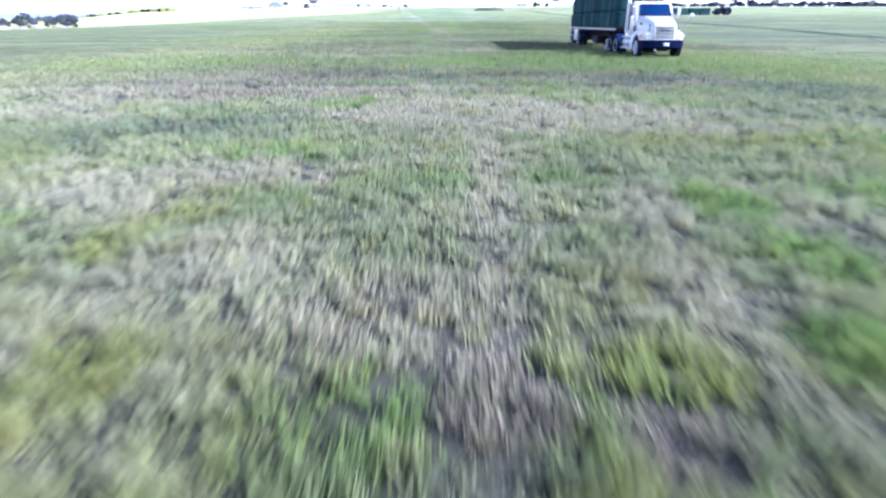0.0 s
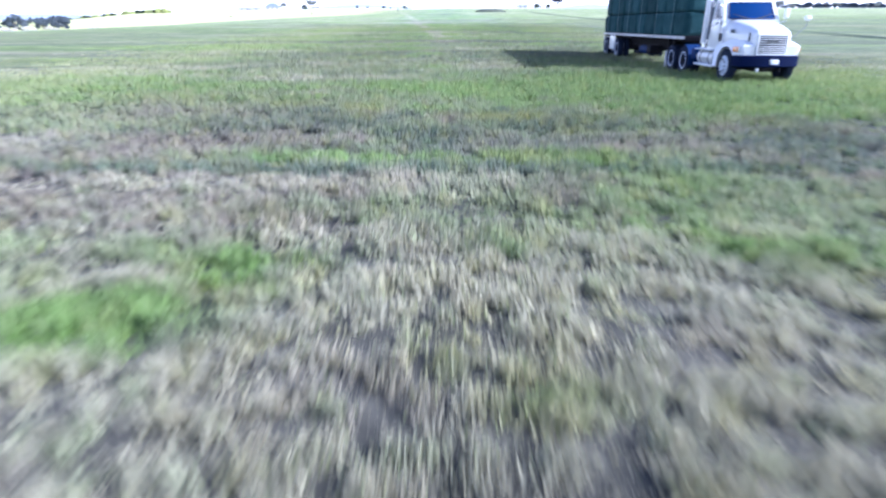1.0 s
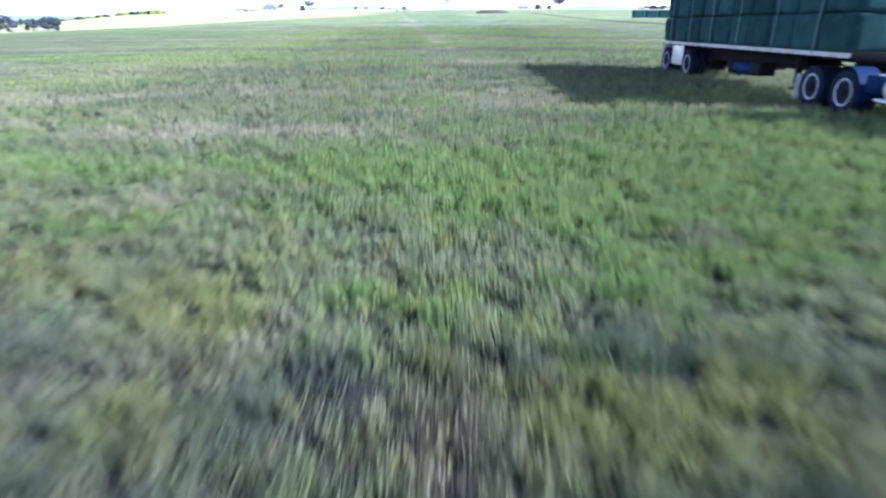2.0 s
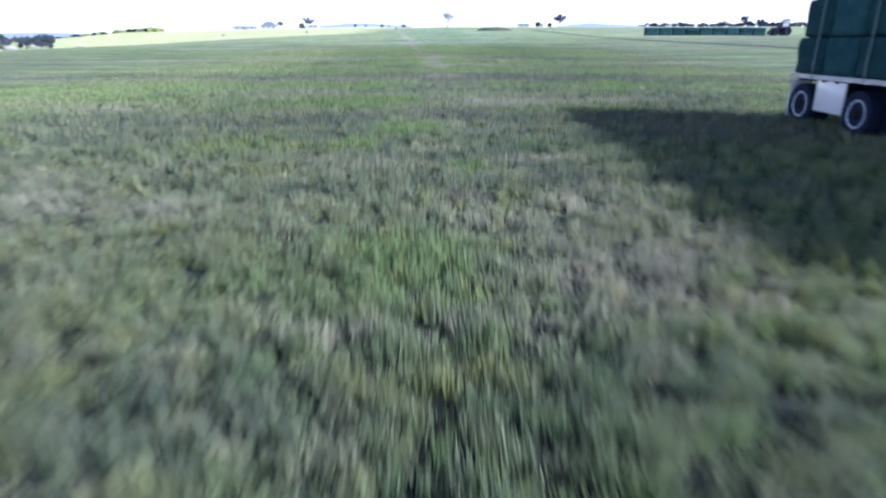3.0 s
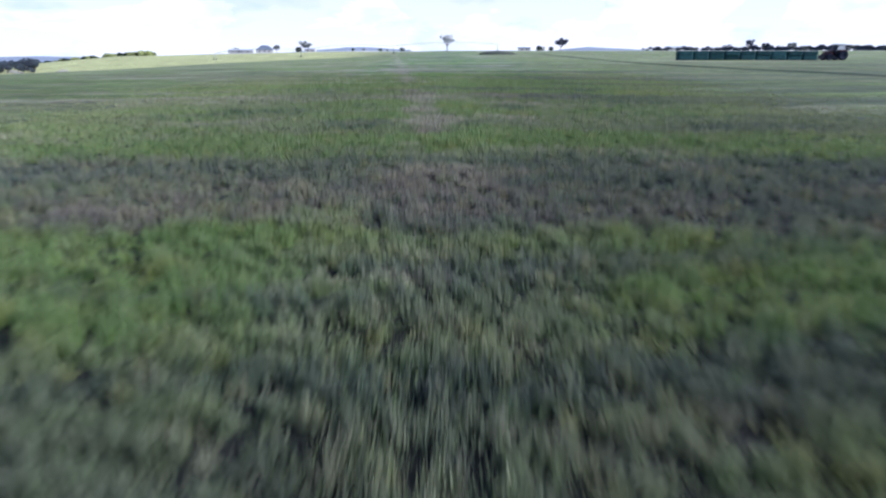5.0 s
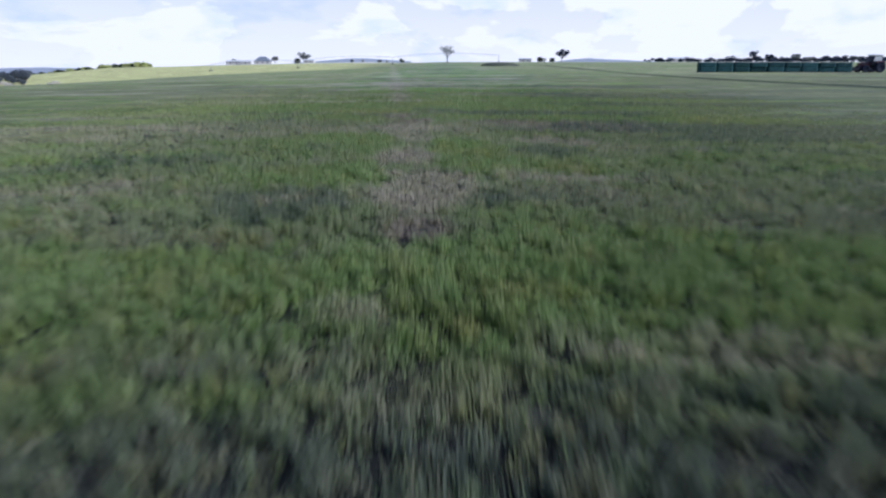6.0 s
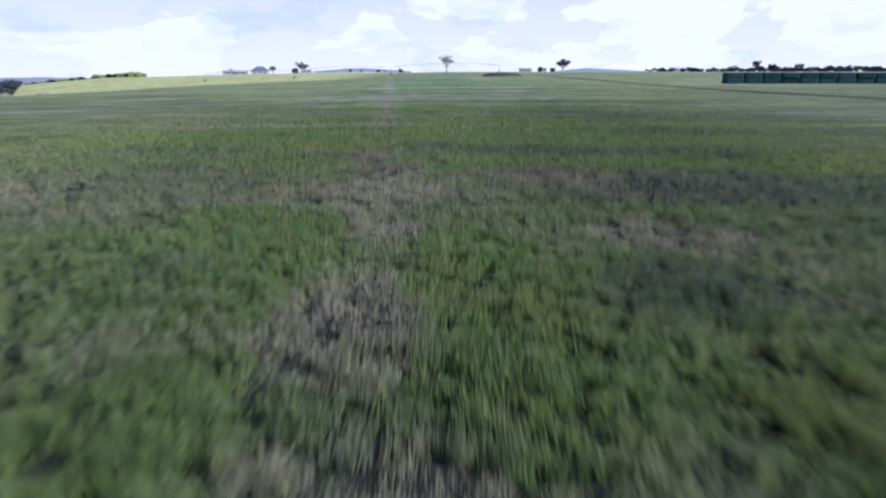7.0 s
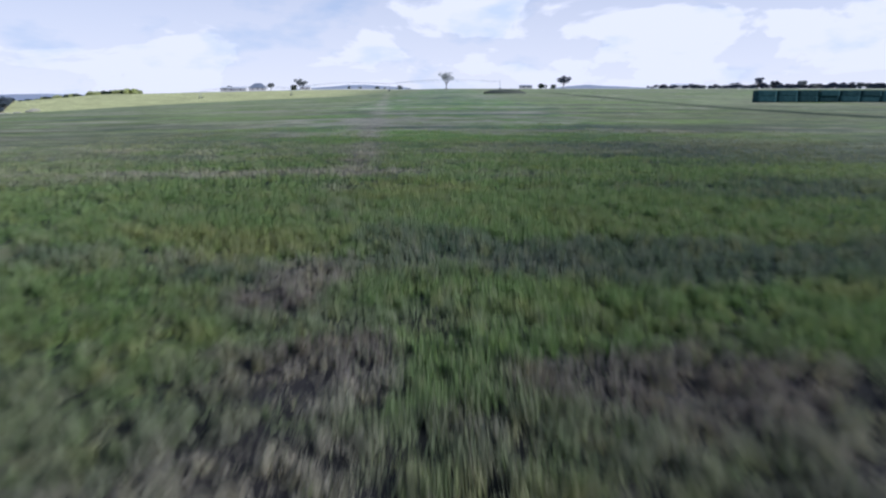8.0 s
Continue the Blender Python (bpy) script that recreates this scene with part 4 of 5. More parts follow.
def build_trailer():
    t = thing("flatbed_trailer", TRUCK, "dark flatbed trailer with pale weathered side rail", "trailer")
    y0, y1 = 3.58, 16.28

    def beam(name, x0, x1, top, low, material, label="", ya=y0, yb=y1):
        bm = loft(bmesh.new(), [[(x0, y, deck_z(y) - low), (x1, y, deck_z(y) - low), (x1, y, deck_z(y) - top), (x0, y, deck_z(y) - top)] for y in (ya, yb)])
        return part(name, bm, material, t, label)

    for k in range(13):
        x = -1.245 + k * 0.192
        beam("deck_plank", x, x + 0.184, 0.012, 0.06, DECKWOOD)
    for s in (-1, 1):
        rail = beam("side_rail", min(s * 1.255, s * 1.30), max(s * 1.255, s * 1.30), 0.0, 0.105, RAIL, "pale rust-stained side rail")
        pocket = None
        for k in range(20):
            y = y0 + 0.35 + k * 0.62
            if pocket is None:
                pocket = part("stake_pocket", boxed(min(s * 1.24, s * 1.312), max(s * 1.24, s * 1.312), -0.045, 0.045, -0.115, -0.01, bevel=0.004), RAIL, rail)
                pocket.location = (0, y, deck_z(y))
            else:
                two = pocket.copy()
                scene.collection.objects.link(two)
                two.location = (0, y, deck_z(y))
        beam("main_beam", s * 0.47 - 0.03, s * 0.47 + 0.03, 0.07, 0.55, FRAME, ya=6.6)
        beam("main_beam", s * 0.47 - 0.03, s * 0.47 + 0.03, 0.07, 0.26, FRAME, yb=6.6)
        beam("beam_flange", s * 0.47 - 0.09, s * 0.47 + 0.09, 0.55, 0.58, FRAME, ya=6.6)
    cross = None
    for k in range(24):
        y = y0 + 0.2 + k * 0.53
        if cross is None:
            cross = part("cross_member", boxed(-1.24, 1.24, -0.03, 0.03, -0.17, -0.065), FRAME, t)
            cross.location = (0, y, deck_z(y))
        else:
            two = cross.copy()
            scene.collection.objects.link(two)
            two.location = (0, y, deck_z(y))
    part("headboard", boxed(-1.24, 1.24, y0 - 0.05, y0 - 0.005, 1.22, 1.44, bevel=0.01), FRAME, t)
    part("rear_bumper", boxed(-1.2, 1.2, y1 - 0.12, y1 - 0.04, 0.52, 0.64, bevel=0.015), FRAME, t)
    for s in (-1, 1):
        leg = part("landing_leg", boxed(s * 0.86 - 0.07, s * 0.86 + 0.07, 6.18, 6.32, 0.50, 1.25, bevel=0.012), FRAME, t)
        part("inner_leg", boxed(s * 0.86 - 0.05, s * 0.86 + 0.05, 6.20, 6.30, 0.36, 0.52), FRAME, leg)
        part("foot_plate", boxed(s * 0.86 - 0.15, s * 0.86 + 0.15, 6.12, 6.38, 0.32, 0.36, bevel=0.01), FRAME, leg)
        part("leg_brace", tube(bmesh.new(), [(s * 0.86, 6.3, 0.75), (s * 0.5, 7.1, 1.05)], 0.03, 8), FRAME, leg)
        part("side_panel", boxed(min(s * 1.17, s * 1.19), max(s * 1.17, s * 1.19), 14.02, 15.20, 0.42, 1.17, bevel=0.006), WHITE, t, "white sheet panel between the axles")
        part("mud_flap", boxed(min(s * 0.62, s * 1.22), max(s * 0.62, s * 1.22), 16.33, 16.35, 0.14, 1.1, bevel=0.004), PLATE if s < 0 else RUBBER, t, "pale rear mud flap")
        part("hanger", boxed(s * 0.47 - 0.12, s * 0.47 + 0.12, 12.6, 16.1, 0.55, 0.80, bevel=0.02), FRAME, t)
        part("tool_box", boxed(min(s * 0.62, s * 1.14), max(s * 0.62, s * 1.14), 7.9, 8.45, 0.52, 0.9, bevel=0.02), FRAME, t)
    part("air_tank", tube(bmesh.new(), [(-0.92, 8.5, 0.66), (-0.92, 8.56, 0.66), (-0.92, 9.72, 0.66), (-0.92, 9.8, 0.66)], [0.10, 0.19, 0.19, 0.10], 20), BLUE, t, "blue air tank under the bed")
    part("spare_carrier", boxed(-0.8, 0.8, 9.9, 10.9, 0.55, 0.82, bevel=0.05), FRAME, t)
    for y in (13.45, 15.76):
        part("axle", tube(bmesh.new(), [(-0.95, y, 0.52), (0.95, y, 0.52)], 0.075, 12), FRAME, t)
        for s in (-1, 1):
            for x in (1.10, 0.77):
                wheel(t, s * x, y, 0.52, 0.52, 0.27, "trailer_wheel")
    for s in (-1, 1):
        part("tail_light", boxed(s * 1.0 - 0.12, s * 1.0 + 0.12, y1 + 0.0, y1 + 0.03, 1.16, 1.23, bevel=0.006), RED, t, "red tail light")
    return t


build_trailer()


# ---- bales ----
def bale_mesh(seed, lx, ly, lz):
    """A pressed block of hay: rounded edges, uneven flakes, twine furrows round it."""
    bm = bmesh.new()
    bmesh.ops.create_cube(bm, size=2)
    bmesh.ops.subdivide_edges(bm, edges=list(bm.edges), cuts=7, use_grid_fill=True)
    off = Vector((seed * 7.3, seed * 3.1, 0))
    for v in bm.verts:
        p = v.co.copy()
        q = Vector([math.copysign(abs(c) ** 0.97, c) for c in p])
        round_off = 1 - 0.016 * sum(1 for c in p if abs(c) > 0.97) * (1 if sum(1 for c in p if abs(c) > 0.97) > 1 else 0)
        w = Vector((q.x * lx / 2, q.y * ly / 2, (q.z + 1) * lz / 2))
        n1 = noise.noise(w * 2.1 + off) * 0.024 + noise.noise(w * 6.0 + off) * 0.016
        d = Vector((p.x ** 7, p.y ** 7, p.z ** 7))
        w += d * n1
        w.x, w.y = w.x * round_off, w.y * round_off
        if abs(p.z) > 0.97 and round_off < 1:
            w.z += -0.02 * p.z
        v.co = w
    me = bpy.data.meshes.new("bale")
    bm.to_mesh(me)
    bm.free()
    me.materials.append(HAY)
    for p in me.polygons:
        p.use_smooth = True
    return me


def load_trailer():
    meshes = [bale_mesh(k, 2.56, 1.25, 0.925) for k in range(5)]
    rng = random.Random(4)
    for tier in range(3):
        for k in range(10):
            y = 3.72 + 0.63 + k * 1.254
            ob = new("hay_bale", meshes[(k * 3 + tier * 2) % 5])
            lean_in = (0.0, 0.03, 0.06)[tier]
            ob.matrix_world = TRUCK @ pose(rng.uniform(-0.02, 0.02) + lean_in, y + rng.uniform(-0.012, 0.012) - 0.03 * tier, deck_z(y) - 0.012 + tier * 0.915, 0.55, 0, rng.choice((0, 180)) + rng.uniform(-0.8, 0.8))
            tagged(ob, "large square bale of dark green hay, stacked on flatbed", "hay bale", "bales on the trailer")
    for k, y in enumerate((5.05, 7.10, 9.35, 11.40, 13.30, 15.30)):
        z = deck_z(y)
        top = z + 2.77
        side = [(-1.315, z - 0.08), (-1.33, z + 0.45), (-1.315, z + 0.93), (-1.325, z + 1.5), (-1.30, z + 1.9), (-1.30, z + 2.4), (-1.20, top + 0.02), (0.0, top + 0.05)]
        pts = side + [(-a, b) for a, b in reversed(side[:-1])]
        slant = rng.uniform(-0.10, 0.10)
        bm = bmesh.new()
        rings = []
        for i, (x, zz) in enumerate(pts):
            yy = y + slant * (zz - z) / 2.8
            out = Vector((x, 0, (zz - z - 1.4) * 0.4)).normalized() * 0.007
            rings.append([(x, yy - 0.022, zz), (x, yy + 0.022, zz), (x + out.x, yy + 0.022, zz + out.z), (x + out.x, yy - 0.022, zz + out.z)])
        loft(bm, rings)
        ob = part("tie_down_strap", bm, STRAP)
        ob.matrix_world = TRUCK
        tagged(ob, "pale webbing strap tied over the stacked hay", "strap", "straps over the load")


load_trailer()


def bale_row():
    meshes = [bale_mesh(20 + k, 2.86, 1.25, 0.82) for k in range(4)]
    rng = random.Random(9)
    for tier in range(2):
        for k in range(9):
            x, y = 45.3 + k * 2.92, 168.9 + 0.012 * k
            ob = new("hay_bale", meshes[(k + tier) % 4])
            ob.matrix_world = pose(x + rng.uniform(-0.05, 0.05), y + rng.uniform(-0.06, 0.06), float(lumps_at(np.array([x]), np.array([y]))[0]) + 0.02 + tier * 0.81, 0, 0, rng.choice((0, 180)) + rng.uniform(-1.5, 1.5))
            tagged(ob, "large dark green hay bale in a long row on grass", "hay bale", "bales in the far row")


bale_row()


# ---- tractor beside the row ----
def build_tractor():
    x, y = 70.95, 169.0
    t = thing("tractor", pose(x, y, float(lumps_at(np.array([x]), np.array([y]))[0]), 0, 0, -90), "dark red farm tractor with dark cab beside the bale row", "tractor")
    part("hood", loft(bmesh.new(), [rounded(0.36, 0.95, 1.55, 0.10, 0.55), rounded(0.40, 0.92, 1.66, 0.12, 0.75), rounded(0.44, 0.9, 1.75, 0.12, 2.2)]), RED, t, "red engine hood")
    part("chassis", boxed(-0.3, 0.3, 0.6, 4.2, 0.6, 1.0, bevel=0.04), DARKCAB, t)
    cab = part("cab", slab(bmesh.new(), [(2.25, 1.15), (2.1, 1.75), (2.45, 2.72), (3.85, 2.72), (4.0, 1.75), (3.9, 1.15)], -0.78, 0.78, bevel=0.03), DARKCAB, t, "dark tractor cab")
    part("cab_roof", boxed(-0.86, 0.86, 2.35, 4.0, 2.72, 2.92, bevel=0.06), PLATE, cab, "pale cab roof")
    for s in (-1, 1):
        part("cab_window", slab(bmesh.new(), [(2.42, 1.85), (2.62, 2.62), (3.7, 2.62), (3.82, 1.85)], s * 0.785, s * 0.80), LENS, cab, "bright side window")
        part("rear_fender", slab(bmesh.new(), [(2.75, 1.55), (3.0, 1.86), (3.8, 1.9), (4.2, 1.6), (4.1, 1.5), (3.7, 1.72), (3.1, 1.70), (2.85, 1.5)], s * 0.75, s * 1.2), RED, t)
        wheel(t, s * 1.0, 3.55, 0.86, 0.86, 0.5, "rear_wheel", rim_material=DARKCAB, hub=0.55)
        wheel(t, s * 0.92, 1.15, 0.60, 0.60, 0.38, "front_wheel", rim_material=DARKCAB, hub=0.55)
        part("loader_arm", tube(bmesh.new(), [(s * 0.55, 2.1, 1.55), (s * 0.55, 0.9, 1.45), (s * 0.55, 0.1, 0.75)], 0.075, 8), DARKCAB, t)
    part("loader_bucket", slab(bmesh.new(), [(-0.2, 0.25), (0.25, 0.2), (0.3, 0.95), (0.2, 0.95), (0.15, 0.35), (-0.2, 0.3)], -0.95, 0.95), DARKCAB, t)
    part("exhaust", tube(bmesh.new(), [(0.35, 2.0, 1.7), (0.35, 2.0, 2.6)], 0.05, 8), DARKCAB, t)
    return t


build_tractor()


# ---- trees and scrub ----
def leaf_cloud(rng, centres, per, leaf, squash=0.8):
    """Many small leaf sprays round the given centres (x, y, z, radius), as one mesh."""
    verts, count = [], 0
    for cx, cy, cz, r in centres:
        n = max(6, int(per * r * r))
        d = rng.normal(0, 1, (n, 3))
        d /= np.linalg.norm(d, axis=1)[:, None]
        d *= (r * rng.uniform(0.45, 1.05, n) ** 0.6)[:, None]
        d[:, 2] *= squash
        c = d + np.array([cx, cy, cz])
        a, b = rng.normal(0, 1, (n, 3)), rng.normal(0, 1, (n, 3))
        a /= np.linalg.norm(a, axis=1)[:, None]
        b -= (a * b).sum(1)[:, None] * a
        b /= np.linalg.norm(b, axis=1)[:, None]
        s = leaf * rng.uniform(0.6, 1.4, (n, 1))
        verts.append(np.stack([c - a * s, c + b * s * 0.55, c + a * s, c - b * s * 0.55], 1).reshape(-1, 3))
        count += n
    return np.concatenate(verts), np.arange(4 * count).reshape(-1, 4)


def tree(name, m, height, spread, trunk_part, leaves, label, seed, sparse=1.0, group="", lean=0.0, category="tree", leaf=0.3):
    rng = np.random.default_rng(seed)
    t = thing(name, m, label, category, group)
    bm = bmesh.new()
    r0 = height * 0.028
    fork = height * trunk_part
    tube(bm, [(0, 0, -0.3), (0.02 * height * lean, 0, fork * 0.5), (0.05 * height * lean, 0, fork)], [r0 * 1.3, r0, r0 * 0.8], 8)
    centres = []
    limbs = 9
    for k in range(limbs):
        a = k * 2.4 + rng.uniform(-0.4, 0.4)
        reach = spread * rng.uniform(0.45, 0.95)
        top = fork + (height - fork) * rng.uniform(0.45, 0.95)
        start = Vector((0.05 * height * lean, 0, fork * rng.uniform(0.75, 1.0)))
        end = Vector((math.cos(a) * reach + lean * height * 0.10, math.sin(a) * reach, top))
        mid = start.lerp(end, 0.5) + Vector((0, 0, -0.06 * height * rng.uniform(0, 1)))
        tube(bm, [start, mid, end], [r0 * 0.55, r0 * 0.35, r0 * 0.12], 6)
        centres.append((*end, spread * rng.uniform(0.26, 0.42)))
        p = start.lerp(end, 0.68) + Vector((rng.uniform(-0.3, 0.3), rng.uniform(-0.3, 0.3), 0.4))
        centres.append((*p, spread * rng.uniform(0.2, 0.36)))
    centres.append((lean * height * 0.08, 0, height * 0.93, spread * 0.35))
    part("trunk", bm, BARK, t)
    v, f = leaf_cloud(rng, centres, 90 * sparse / max(0.3, (spread * 0.3) ** 2) * 1.3, leaf)
    crown = new("crown", mesh_from("crown", v, f, leaves))
    crown.parent = t
    return t


def shrub(name, m, height, spread, leaves, label, seed, group="", category="bush", leaf=0.22):
    rng = np.random.default_rng(seed)
    t = thing(name, m, label, category, group)
    bm = bmesh.new()
    centres = []
    for k in range(7):
        a, d = rng.uniform(0, 6.3), spread * rng.uniform(0.1, 0.7)
        e = Vector((math.cos(a) * d, math.sin(a) * d, height * rng.uniform(0.4, 0.75)))
        tube(bm, [(0, 0, -0.2), e * 0.5, e], [0.06, 0.045, 0.02], 5)
        centres.append((*e, spread * rng.uniform(0.3, 0.5)))
        centres.append((e.x * 1.1, e.y * 1.1, height * 0.25, spread * rng.uniform(0.3, 0.45)))
    part("stems", bm, BARK, t)
    v, f = leaf_cloud(rng, centres, 70 / max(0.2, (spread * 0.35) ** 2), leaf, 0.7)
    v[:, 2] = np.maximum(v[:, 2], -0.1)
    crown = new("foliage", mesh_from("foliage", v, f, leaves))
    crown.parent = t
    return t


def on_ground(x, y, turn=0.0, scale=1.0, sink=0.0):
    z = float(lumps_at(np.array([float(x)]), np.array([float(y)]))[0]) - sink
    return pose(x, y, z, 0, 0, turn) @ Matrix.Diagonal((scale, scale, scale, 1))


tree("tree", on_ground(2.4, 520), 11.6, 5.0, 0.36, LEAF_HAZE_GREY, "tall sparse tree standing alone in field, leaves greyed for haze", 3, 0.34, leaf=0.34)
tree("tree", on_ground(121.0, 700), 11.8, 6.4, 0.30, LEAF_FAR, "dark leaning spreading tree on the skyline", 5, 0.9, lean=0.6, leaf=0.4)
shrub("bush", on_ground(99.5, 700), 5.6, 5.4, LEAF_DARK, "dark round bush on the skyline", 6, leaf=0.4)
shrub("bush", on_ground(112.5, 702), 4.0, 3.6, LEAF_DARK, "small dark bush under the leaning tree", 7, leaf=0.35)
tree("tree", on_ground(-157.5, 760), 11.0, 6.5, 0.3, LEAF_HAZE_GREY, "haze-grey tree beside the farmhouse", 8, 1.0, lean=0.5, leaf=0.45)
shrub("bush", on_ground(-165, 758), 6.0, 5.0, LEAF_DARK, "dark bush beneath the farmyard tree", 9, leaf=0.4)
shrub("bush", on_ground(-238, 760), 6.5, 6.0, LEAF_DARK, "dark clump of bushes beside pale sheds", 10, leaf=0.5)
tree("tree", on_ground(-186, 745), 7.5, 3.4, 0.3, LEAF_HAZE_GREY, "small haze-grey tree behind the farmhouse", 12, 0.9, leaf=0.4)
for k, (x, y, s) in enumerate(((-98, 720, 3.2), (-86, 720, 2.6), (-68, 716, 3.0), (-60, 716, 2.2), (-45, 712, 4.4))):
    shrub("bush", on_ground(x, y), s, s * 0.8, LEAF_DARK if k % 2 == 0 else LEAF_HAZE_GREY, "small lone bush on the skyline", 30 + k, "skyline bushes")


def far_woods():
    """The line of trees behind the field on the east side, and the wood in the hollow to the west."""
    rng = random.Random(12)
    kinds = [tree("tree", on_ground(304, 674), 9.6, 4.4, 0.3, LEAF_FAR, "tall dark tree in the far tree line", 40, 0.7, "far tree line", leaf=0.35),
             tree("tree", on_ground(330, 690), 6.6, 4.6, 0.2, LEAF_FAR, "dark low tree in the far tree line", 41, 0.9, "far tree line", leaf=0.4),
             tree("tree", on_ground(352, 684), 6.8, 4.4, 0.2, LEAF_HAZE_GREY, "haze-grey tree in the far tree line", 42, 0.9, "far tree line", leaf=0.4)]
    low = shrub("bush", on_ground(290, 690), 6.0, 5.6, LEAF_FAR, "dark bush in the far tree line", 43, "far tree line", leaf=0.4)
    x = 205.0
    while x < 640:
        step = rng.uniform(0.8, 1.8) if x > 330 else rng.uniform(1.0, 3.0)
        x += step
        y = 690 + rng.uniform(-18, 25)
        k = rng.random()
        source = low if k < 0.60 else kinds[1] if k < 0.86 else kinds[2] if k < 0.985 else kinds[0]
        copy_thing(source, on_ground(x, y, rng.uniform(0, 360), rng.uniform(0.42, 0.78) * (0.8 if x < 300 else 1.0)))
    wood = tree("tree", on_ground(-300, 450), 8.6, 4.0, 0.12, LEAF_HAZE_BLUE, "haze-blue tree in the wood below the hill", 50, 0.6, "wood below the hill", leaf=0.5)
    for k in range(150):
        y = rng.uniform(420, 500)
        x = -0.605 * (y - 15) - 105 * rng.random() ** 1.9
        copy_thing(wood, on_ground(x, y, rng.uniform(0, 360), rng.choice((0.26, 0.32, 0.38, 0.45, 0.55))))
    dry = shrub("bush", on_ground(-262, 440), 2.2, 4.4, LEAF_PALE, "pale dry scrub at the edge of the wood", 51, "scrub on the hill", leaf=0.4)
    for k in range(34):
        copy_thing(dry, on_ground(-250 - rng.uniform(-22, 60), 408 + rng.uniform(-8, 22), rng.uniform(0, 360), rng.uniform(0.35, 0.9)))
    scrub = shrub("bush", on_ground(-262, 592), 3.4, 4.5, LEAF_YELLOW, "yellow-green scrub along the hilltop", 52, "scrub on the hill", leaf=0.4)
    dark = shrub("bush", on_ground(-330, 600), 3.2, 3.0, LEAF_DARK, "small dark bush along the hilltop", 53, "scrub on the hill", leaf=0.4)
    for k in range(66):
        f = k / 65
        x, y = -385 + 135 * f + rng.uniform(-3, 3), 583 + rng.uniform(-8, 4)
        copy_thing(scrub if rng.random() < 0.35 + 0.6 * f else dark, on_ground(x, y, rng.uniform(0, 360), rng.uniform(0.35, 1.05) * (0.8 + 0.5 * f)))


far_woods()


# ---- distant hills ----
def far_hill(name, x0, x1, y, base, tops, label, seed):
    rng = np.random.default_rng(seed)
    n = 60
    f = np.linspace(0, 1, n)
    top = np.interp(f, np.linspace(0, 1, len(tops)), tops) + cloudy(f * 60, f * 0 + seed, 4, seed) * 3
    x = x0 + (x1 - x0) * f
    rings = [np.stack([x, np.full(n, y + d), base + (top - base) * h], 1) for d, h in ((-700, 0), (-350, 0.55), (0, 1), (400, 0.5), (900, 0))]
    v = np.concatenate(rings)
    a = (np.arange(4)[:, None] * n + np.arange(n - 1)[None, :]).ravel()
    me = mesh_from(name, v, np.stack([a, a + 1, a + n + 1, a + n], 1), FARHILL)
    return tagged(new(name, me), label, "hill", kind="structure")


# the far haze is put into the hills' blue-grey colour
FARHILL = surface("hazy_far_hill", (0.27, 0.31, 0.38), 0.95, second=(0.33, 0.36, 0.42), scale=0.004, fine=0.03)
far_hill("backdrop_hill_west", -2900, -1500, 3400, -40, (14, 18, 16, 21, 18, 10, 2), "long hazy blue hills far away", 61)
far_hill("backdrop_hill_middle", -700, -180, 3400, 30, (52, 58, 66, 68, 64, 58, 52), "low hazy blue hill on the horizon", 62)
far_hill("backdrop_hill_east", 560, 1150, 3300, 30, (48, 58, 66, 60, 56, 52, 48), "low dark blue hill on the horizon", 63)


# ---- farmstead ----
def gabled(name, m, lx, ly, wall, ridge, roof_material, label, hip=0.0, windows=3):
    t = thing(name, m, label, "building")
    part("wall", boxed(-lx / 2, lx / 2, -ly / 2, ly / 2, -0.5, wall), WALL, t)
    bm = bmesh.new()
    o = 0.5
    a = [bm.verts.new(p) for p in ((-lx / 2 - o, -ly / 2 - o, wall), (lx / 2 + o, -ly / 2 - o, wall), (lx / 2 + o, ly / 2 + o, wall), (-lx / 2 - o, ly / 2 + o, wall))]
    r = [bm.verts.new(p) for p in ((-lx / 2 - o + hip, 0, wall + ridge), (lx / 2 + o - hip, 0, wall + ridge))]
    for f in ((a[0], a[1], r[1], r[0]), (a[1], a[2], r[1]), (a[2], a[3], r[0], r[1]), (a[3], a[0], r[0]), tuple(reversed(a))):
        bm.faces.new(f)
    part("roof", bm, roof_material, t, flat=True)
    for k in range(windows):
        x = -lx / 2 + lx * (k + 0.75) / (windows + 0.5)
        w = part("window", boxed(x - 0.7, x + 0.7, -ly / 2 - 0.05, -ly / 2 + 0.02, wall * 0.35, wall * 0.75), BLACK, t)
        part("sill", boxed(x - 0.8, x + 0.8, -ly / 2 - 0.12, -ly / 2 - 0.0, wall * 0.30, wall * 0.345), WALL, w)
    return t


gabled("farmhouse", on_ground(-186, 700, 8), 17, 11, 3.0, 4.6, ROOF, "farmhouse with steep blue-grey hipped roof", 6.0)
gabled("farm_shed", on_ground(-222, 720, 0), 16, 9, 3.2, 1.5, PALEROOF, "long low pale-roofed farm shed", 0.0, 2)
gabled("farm_shed", on_ground(-207, 712, 0), 11, 7, 2.8, 1.4, PALEROOF, "small pale-roofed farm shed", 0.0, 1)
gabled("farm_shed", on_ground(-146, 735, 0), 11, 8, 2.6, 1.4, PALEROOF, "pale shed behind trees", 0.0, 2)
gabled("farm_shed", on_ground(245, 712, 0), 20, 9, 3.0, 1.8, PALEROOF, "pale shed before the far tree line", 0.0, 3)
gabled("farm_shed", on_ground(84, 705, 0), 12, 7, 2.2, 1.2, ROOF, "low dark shed on the skyline", 0.0, 2)


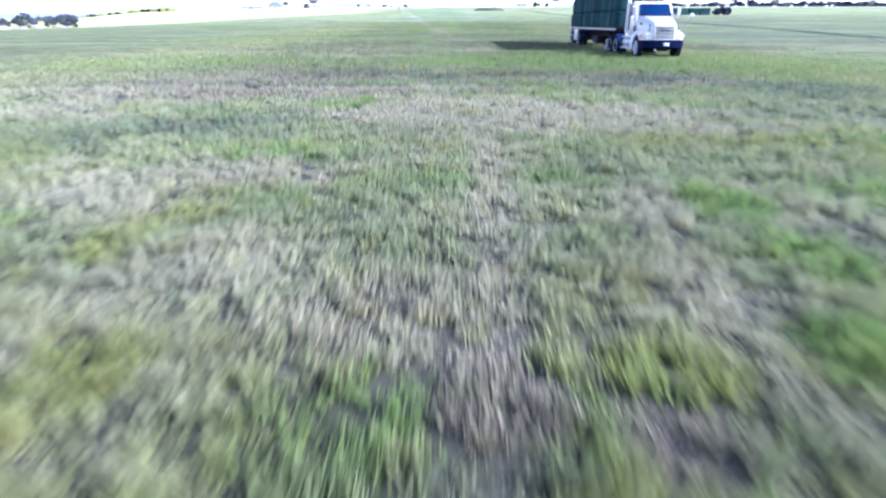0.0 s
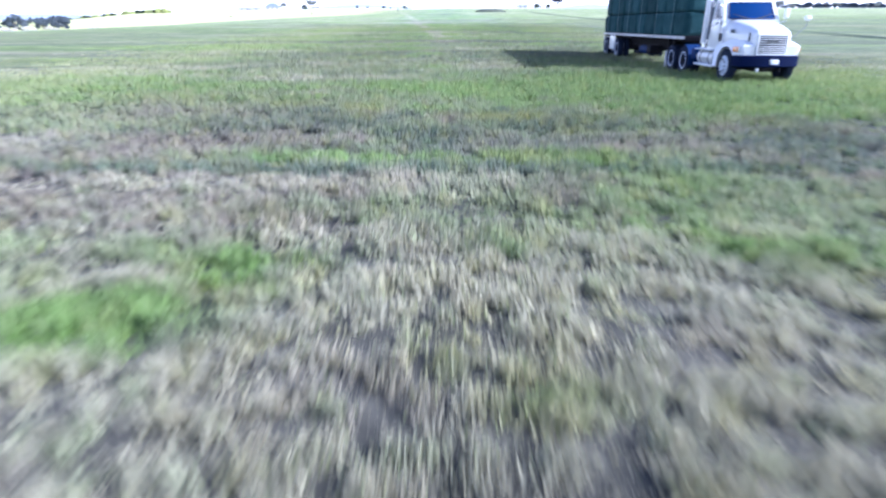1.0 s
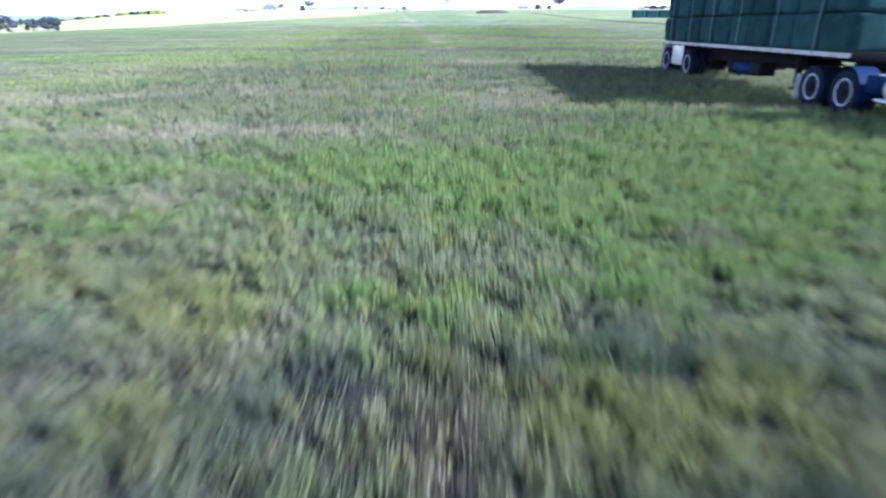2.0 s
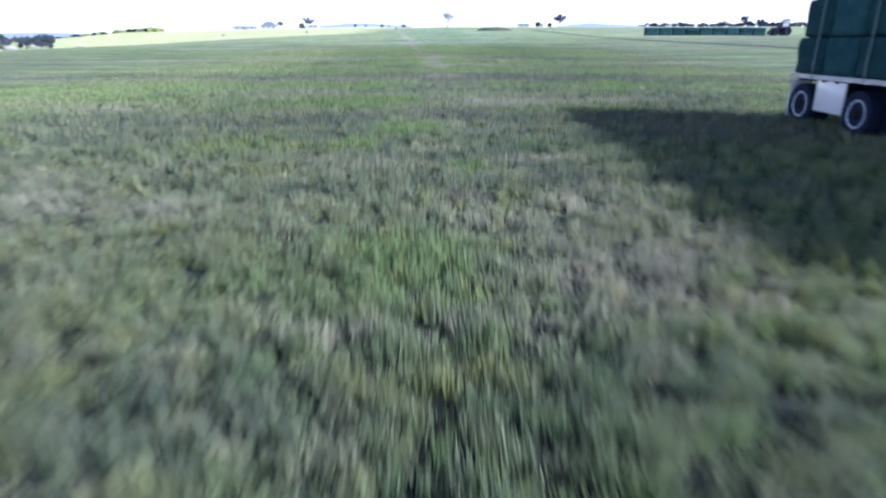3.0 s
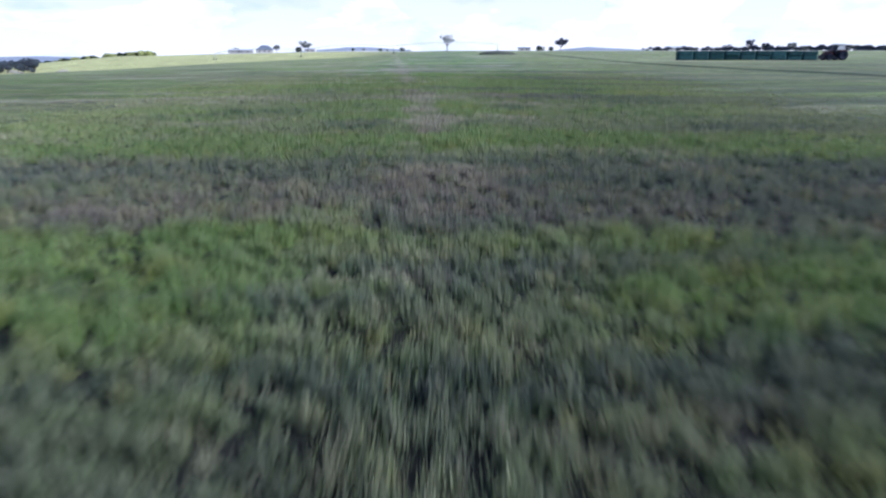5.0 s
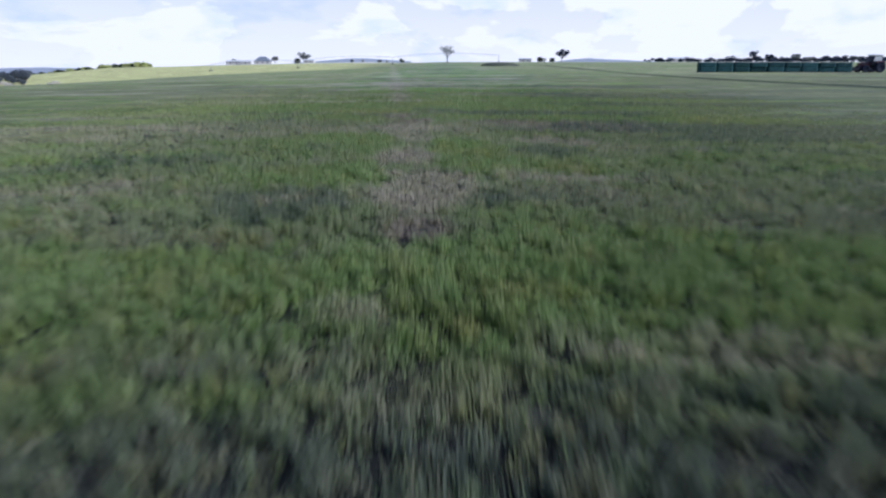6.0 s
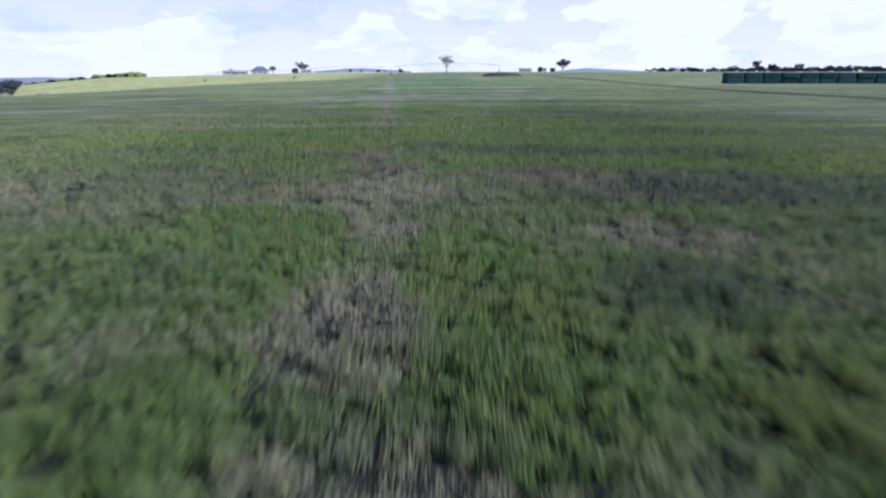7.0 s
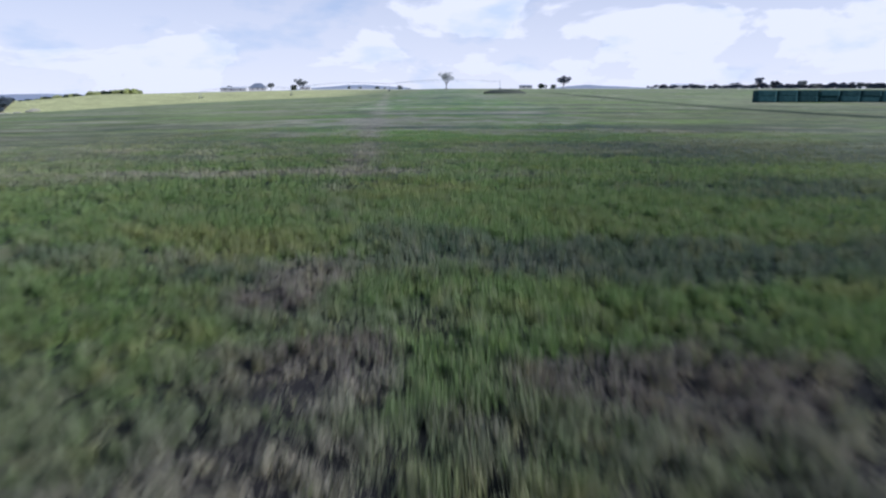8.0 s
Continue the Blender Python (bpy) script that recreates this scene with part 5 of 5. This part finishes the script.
# ---- centre-pivot irrigation ----
def build_pivot():
    t = thing("irrigation_pivot", pose(0, 0, 0), "galvanised centre-pivot irrigation line on wheeled towers", "irrigator")
    xs = [36, -34, -98, -160]
    ys = [470, 472, 478, 486]
    tower_h = 4.6
    for k, (x, y) in enumerate(zip(xs, ys)):
        g = ground_at(x, y)
        bm = bmesh.new()
        for s in (-1, 1):
            tube(bm, [(x, y + s * 2.2, g + 0.7), (x, y, g + tower_h)], 0.07, 6)
        tube(bm, [(x, y - 2.2, g + 0.7), (x, y + 2.2, g + 0.7)], 0.09, 6)
        tower = part("tower", bm, GALV, t)
        for s in (-1, 1):
            w = bmesh.new()
            lathe_x(w, [(-0.14, 0.35), (-0.14, 0.6), (0, 0.66), (0.14, 0.6), (0.14, 0.35)], 18)
            ob = part("tower_wheel", w, RUBBER, tower)
            ob.location = (x, y + s * 2.2, g + 0.62)
    for k in range(3):
        (xa, ya), (xb, yb) = (xs[k], ys[k]), (xs[k + 1], ys[k + 1])
        za, zb = ground_at(xa, ya) + tower_h, ground_at(xb, yb) + tower_h
        pts, low = [], []
        for i in range(15):
            f = i / 14
            arch = 1.9 * (1 - (2 * f - 1) ** 2)
            pts.append((xa + (xb - xa) * f, ya + (yb - ya) * f, za + (zb - za) * f + arch))
            low.append((xa + (xb - xa) * f, ya + (yb - ya) * f, za + (zb - za) * f + arch - 0.9 * min(1, 4 * f, 4 - 4 * f)))
        pipe = part("pipe_span", tube(bmesh.new(), pts, 0.085, 8), GALV, t, "arched galvanised water pipe")
        bm = tube(bmesh.new(), low, 0.025, 5)
        for i in range(1, 14):
            tube(bm, [pts[i], low[i]], 0.02, 4)
        part("truss", bm, GALV, pipe)
    x, y = xs[0], ys[0]
    g = ground_at(x, y)
    part("end_mast", tube(bmesh.new(), [(x, y, g + tower_h), (x, y, g + tower_h + 1.2)], 0.06, 6), GALV, t)
    return t


build_pivot()


def build_heap():
    rng = np.random.default_rng(77)
    n, rings = 40, []
    for k, (f, h) in enumerate(((1.0, -0.3), (0.93, 0.42), (0.75, 0.78), (0.45, 0.95), (0.15, 1.0))):
        rings.append([(5.8 * f * math.cos(a) * (1 + 0.1 * rng.normal()), 2.2 * f * math.sin(a), h * (1 + 0.12 * rng.normal())) for a in np.linspace(0, 2 * math.pi, n, endpoint=False)])
    ob = part("silage_heap", loft(bmesh.new(), rings), HEAP)
    ob.matrix_world = on_ground(17.8, 262)
    tagged(ob, "long low dark covered heap lying in field", "heap")


build_heap()


# ---- a rutted track across the east side of the field ----
def build_track():
    pts = [(36, 50), (40, 57), (43.2, 68), (45.4, 84), (46.2, 98), (45.6, 107), (43.2, 118.5), (39.8, 127), (36.2, 137), (32.6, 149), (31, 162), (31.5, 190), (33, 230), (35, 280)]
    path = [Vector((x, y, 0)) for x, y in pts]
    bm = bmesh.new()
    for off in (-0.9, 0.9):
        rings = []
        for i, p in enumerate(path):
            d = (path[min(i + 1, len(path) - 1)] - path[max(i - 1, 0)]).normalized()
            s = Vector((d.y, -d.x, 0))
            c = p + s * off
            z = float(lumps_at(np.array([c.x]), np.array([c.y]))[0])
            wide = 0.15
            rings.append([(c.x + s.x * wide * a, c.y + s.y * wide * a, z + h) for a, h in ((-1, -0.05), (-0.55, 0.045), (0, 0.065), (0.6, 0.04), (1, -0.05))])
        loft(bm, rings)
    ob = part("track_ridges", bm, surface("dark_track_grass", (0.075, 0.10, 0.06), 0.95, second=(0.14, 0.17, 0.10), scale=0.6, bump=0.6, bump_scale=6))
    tagged(ob, "pair of dark grassy wheel-track ridges", "track", kind="structure")


build_track()
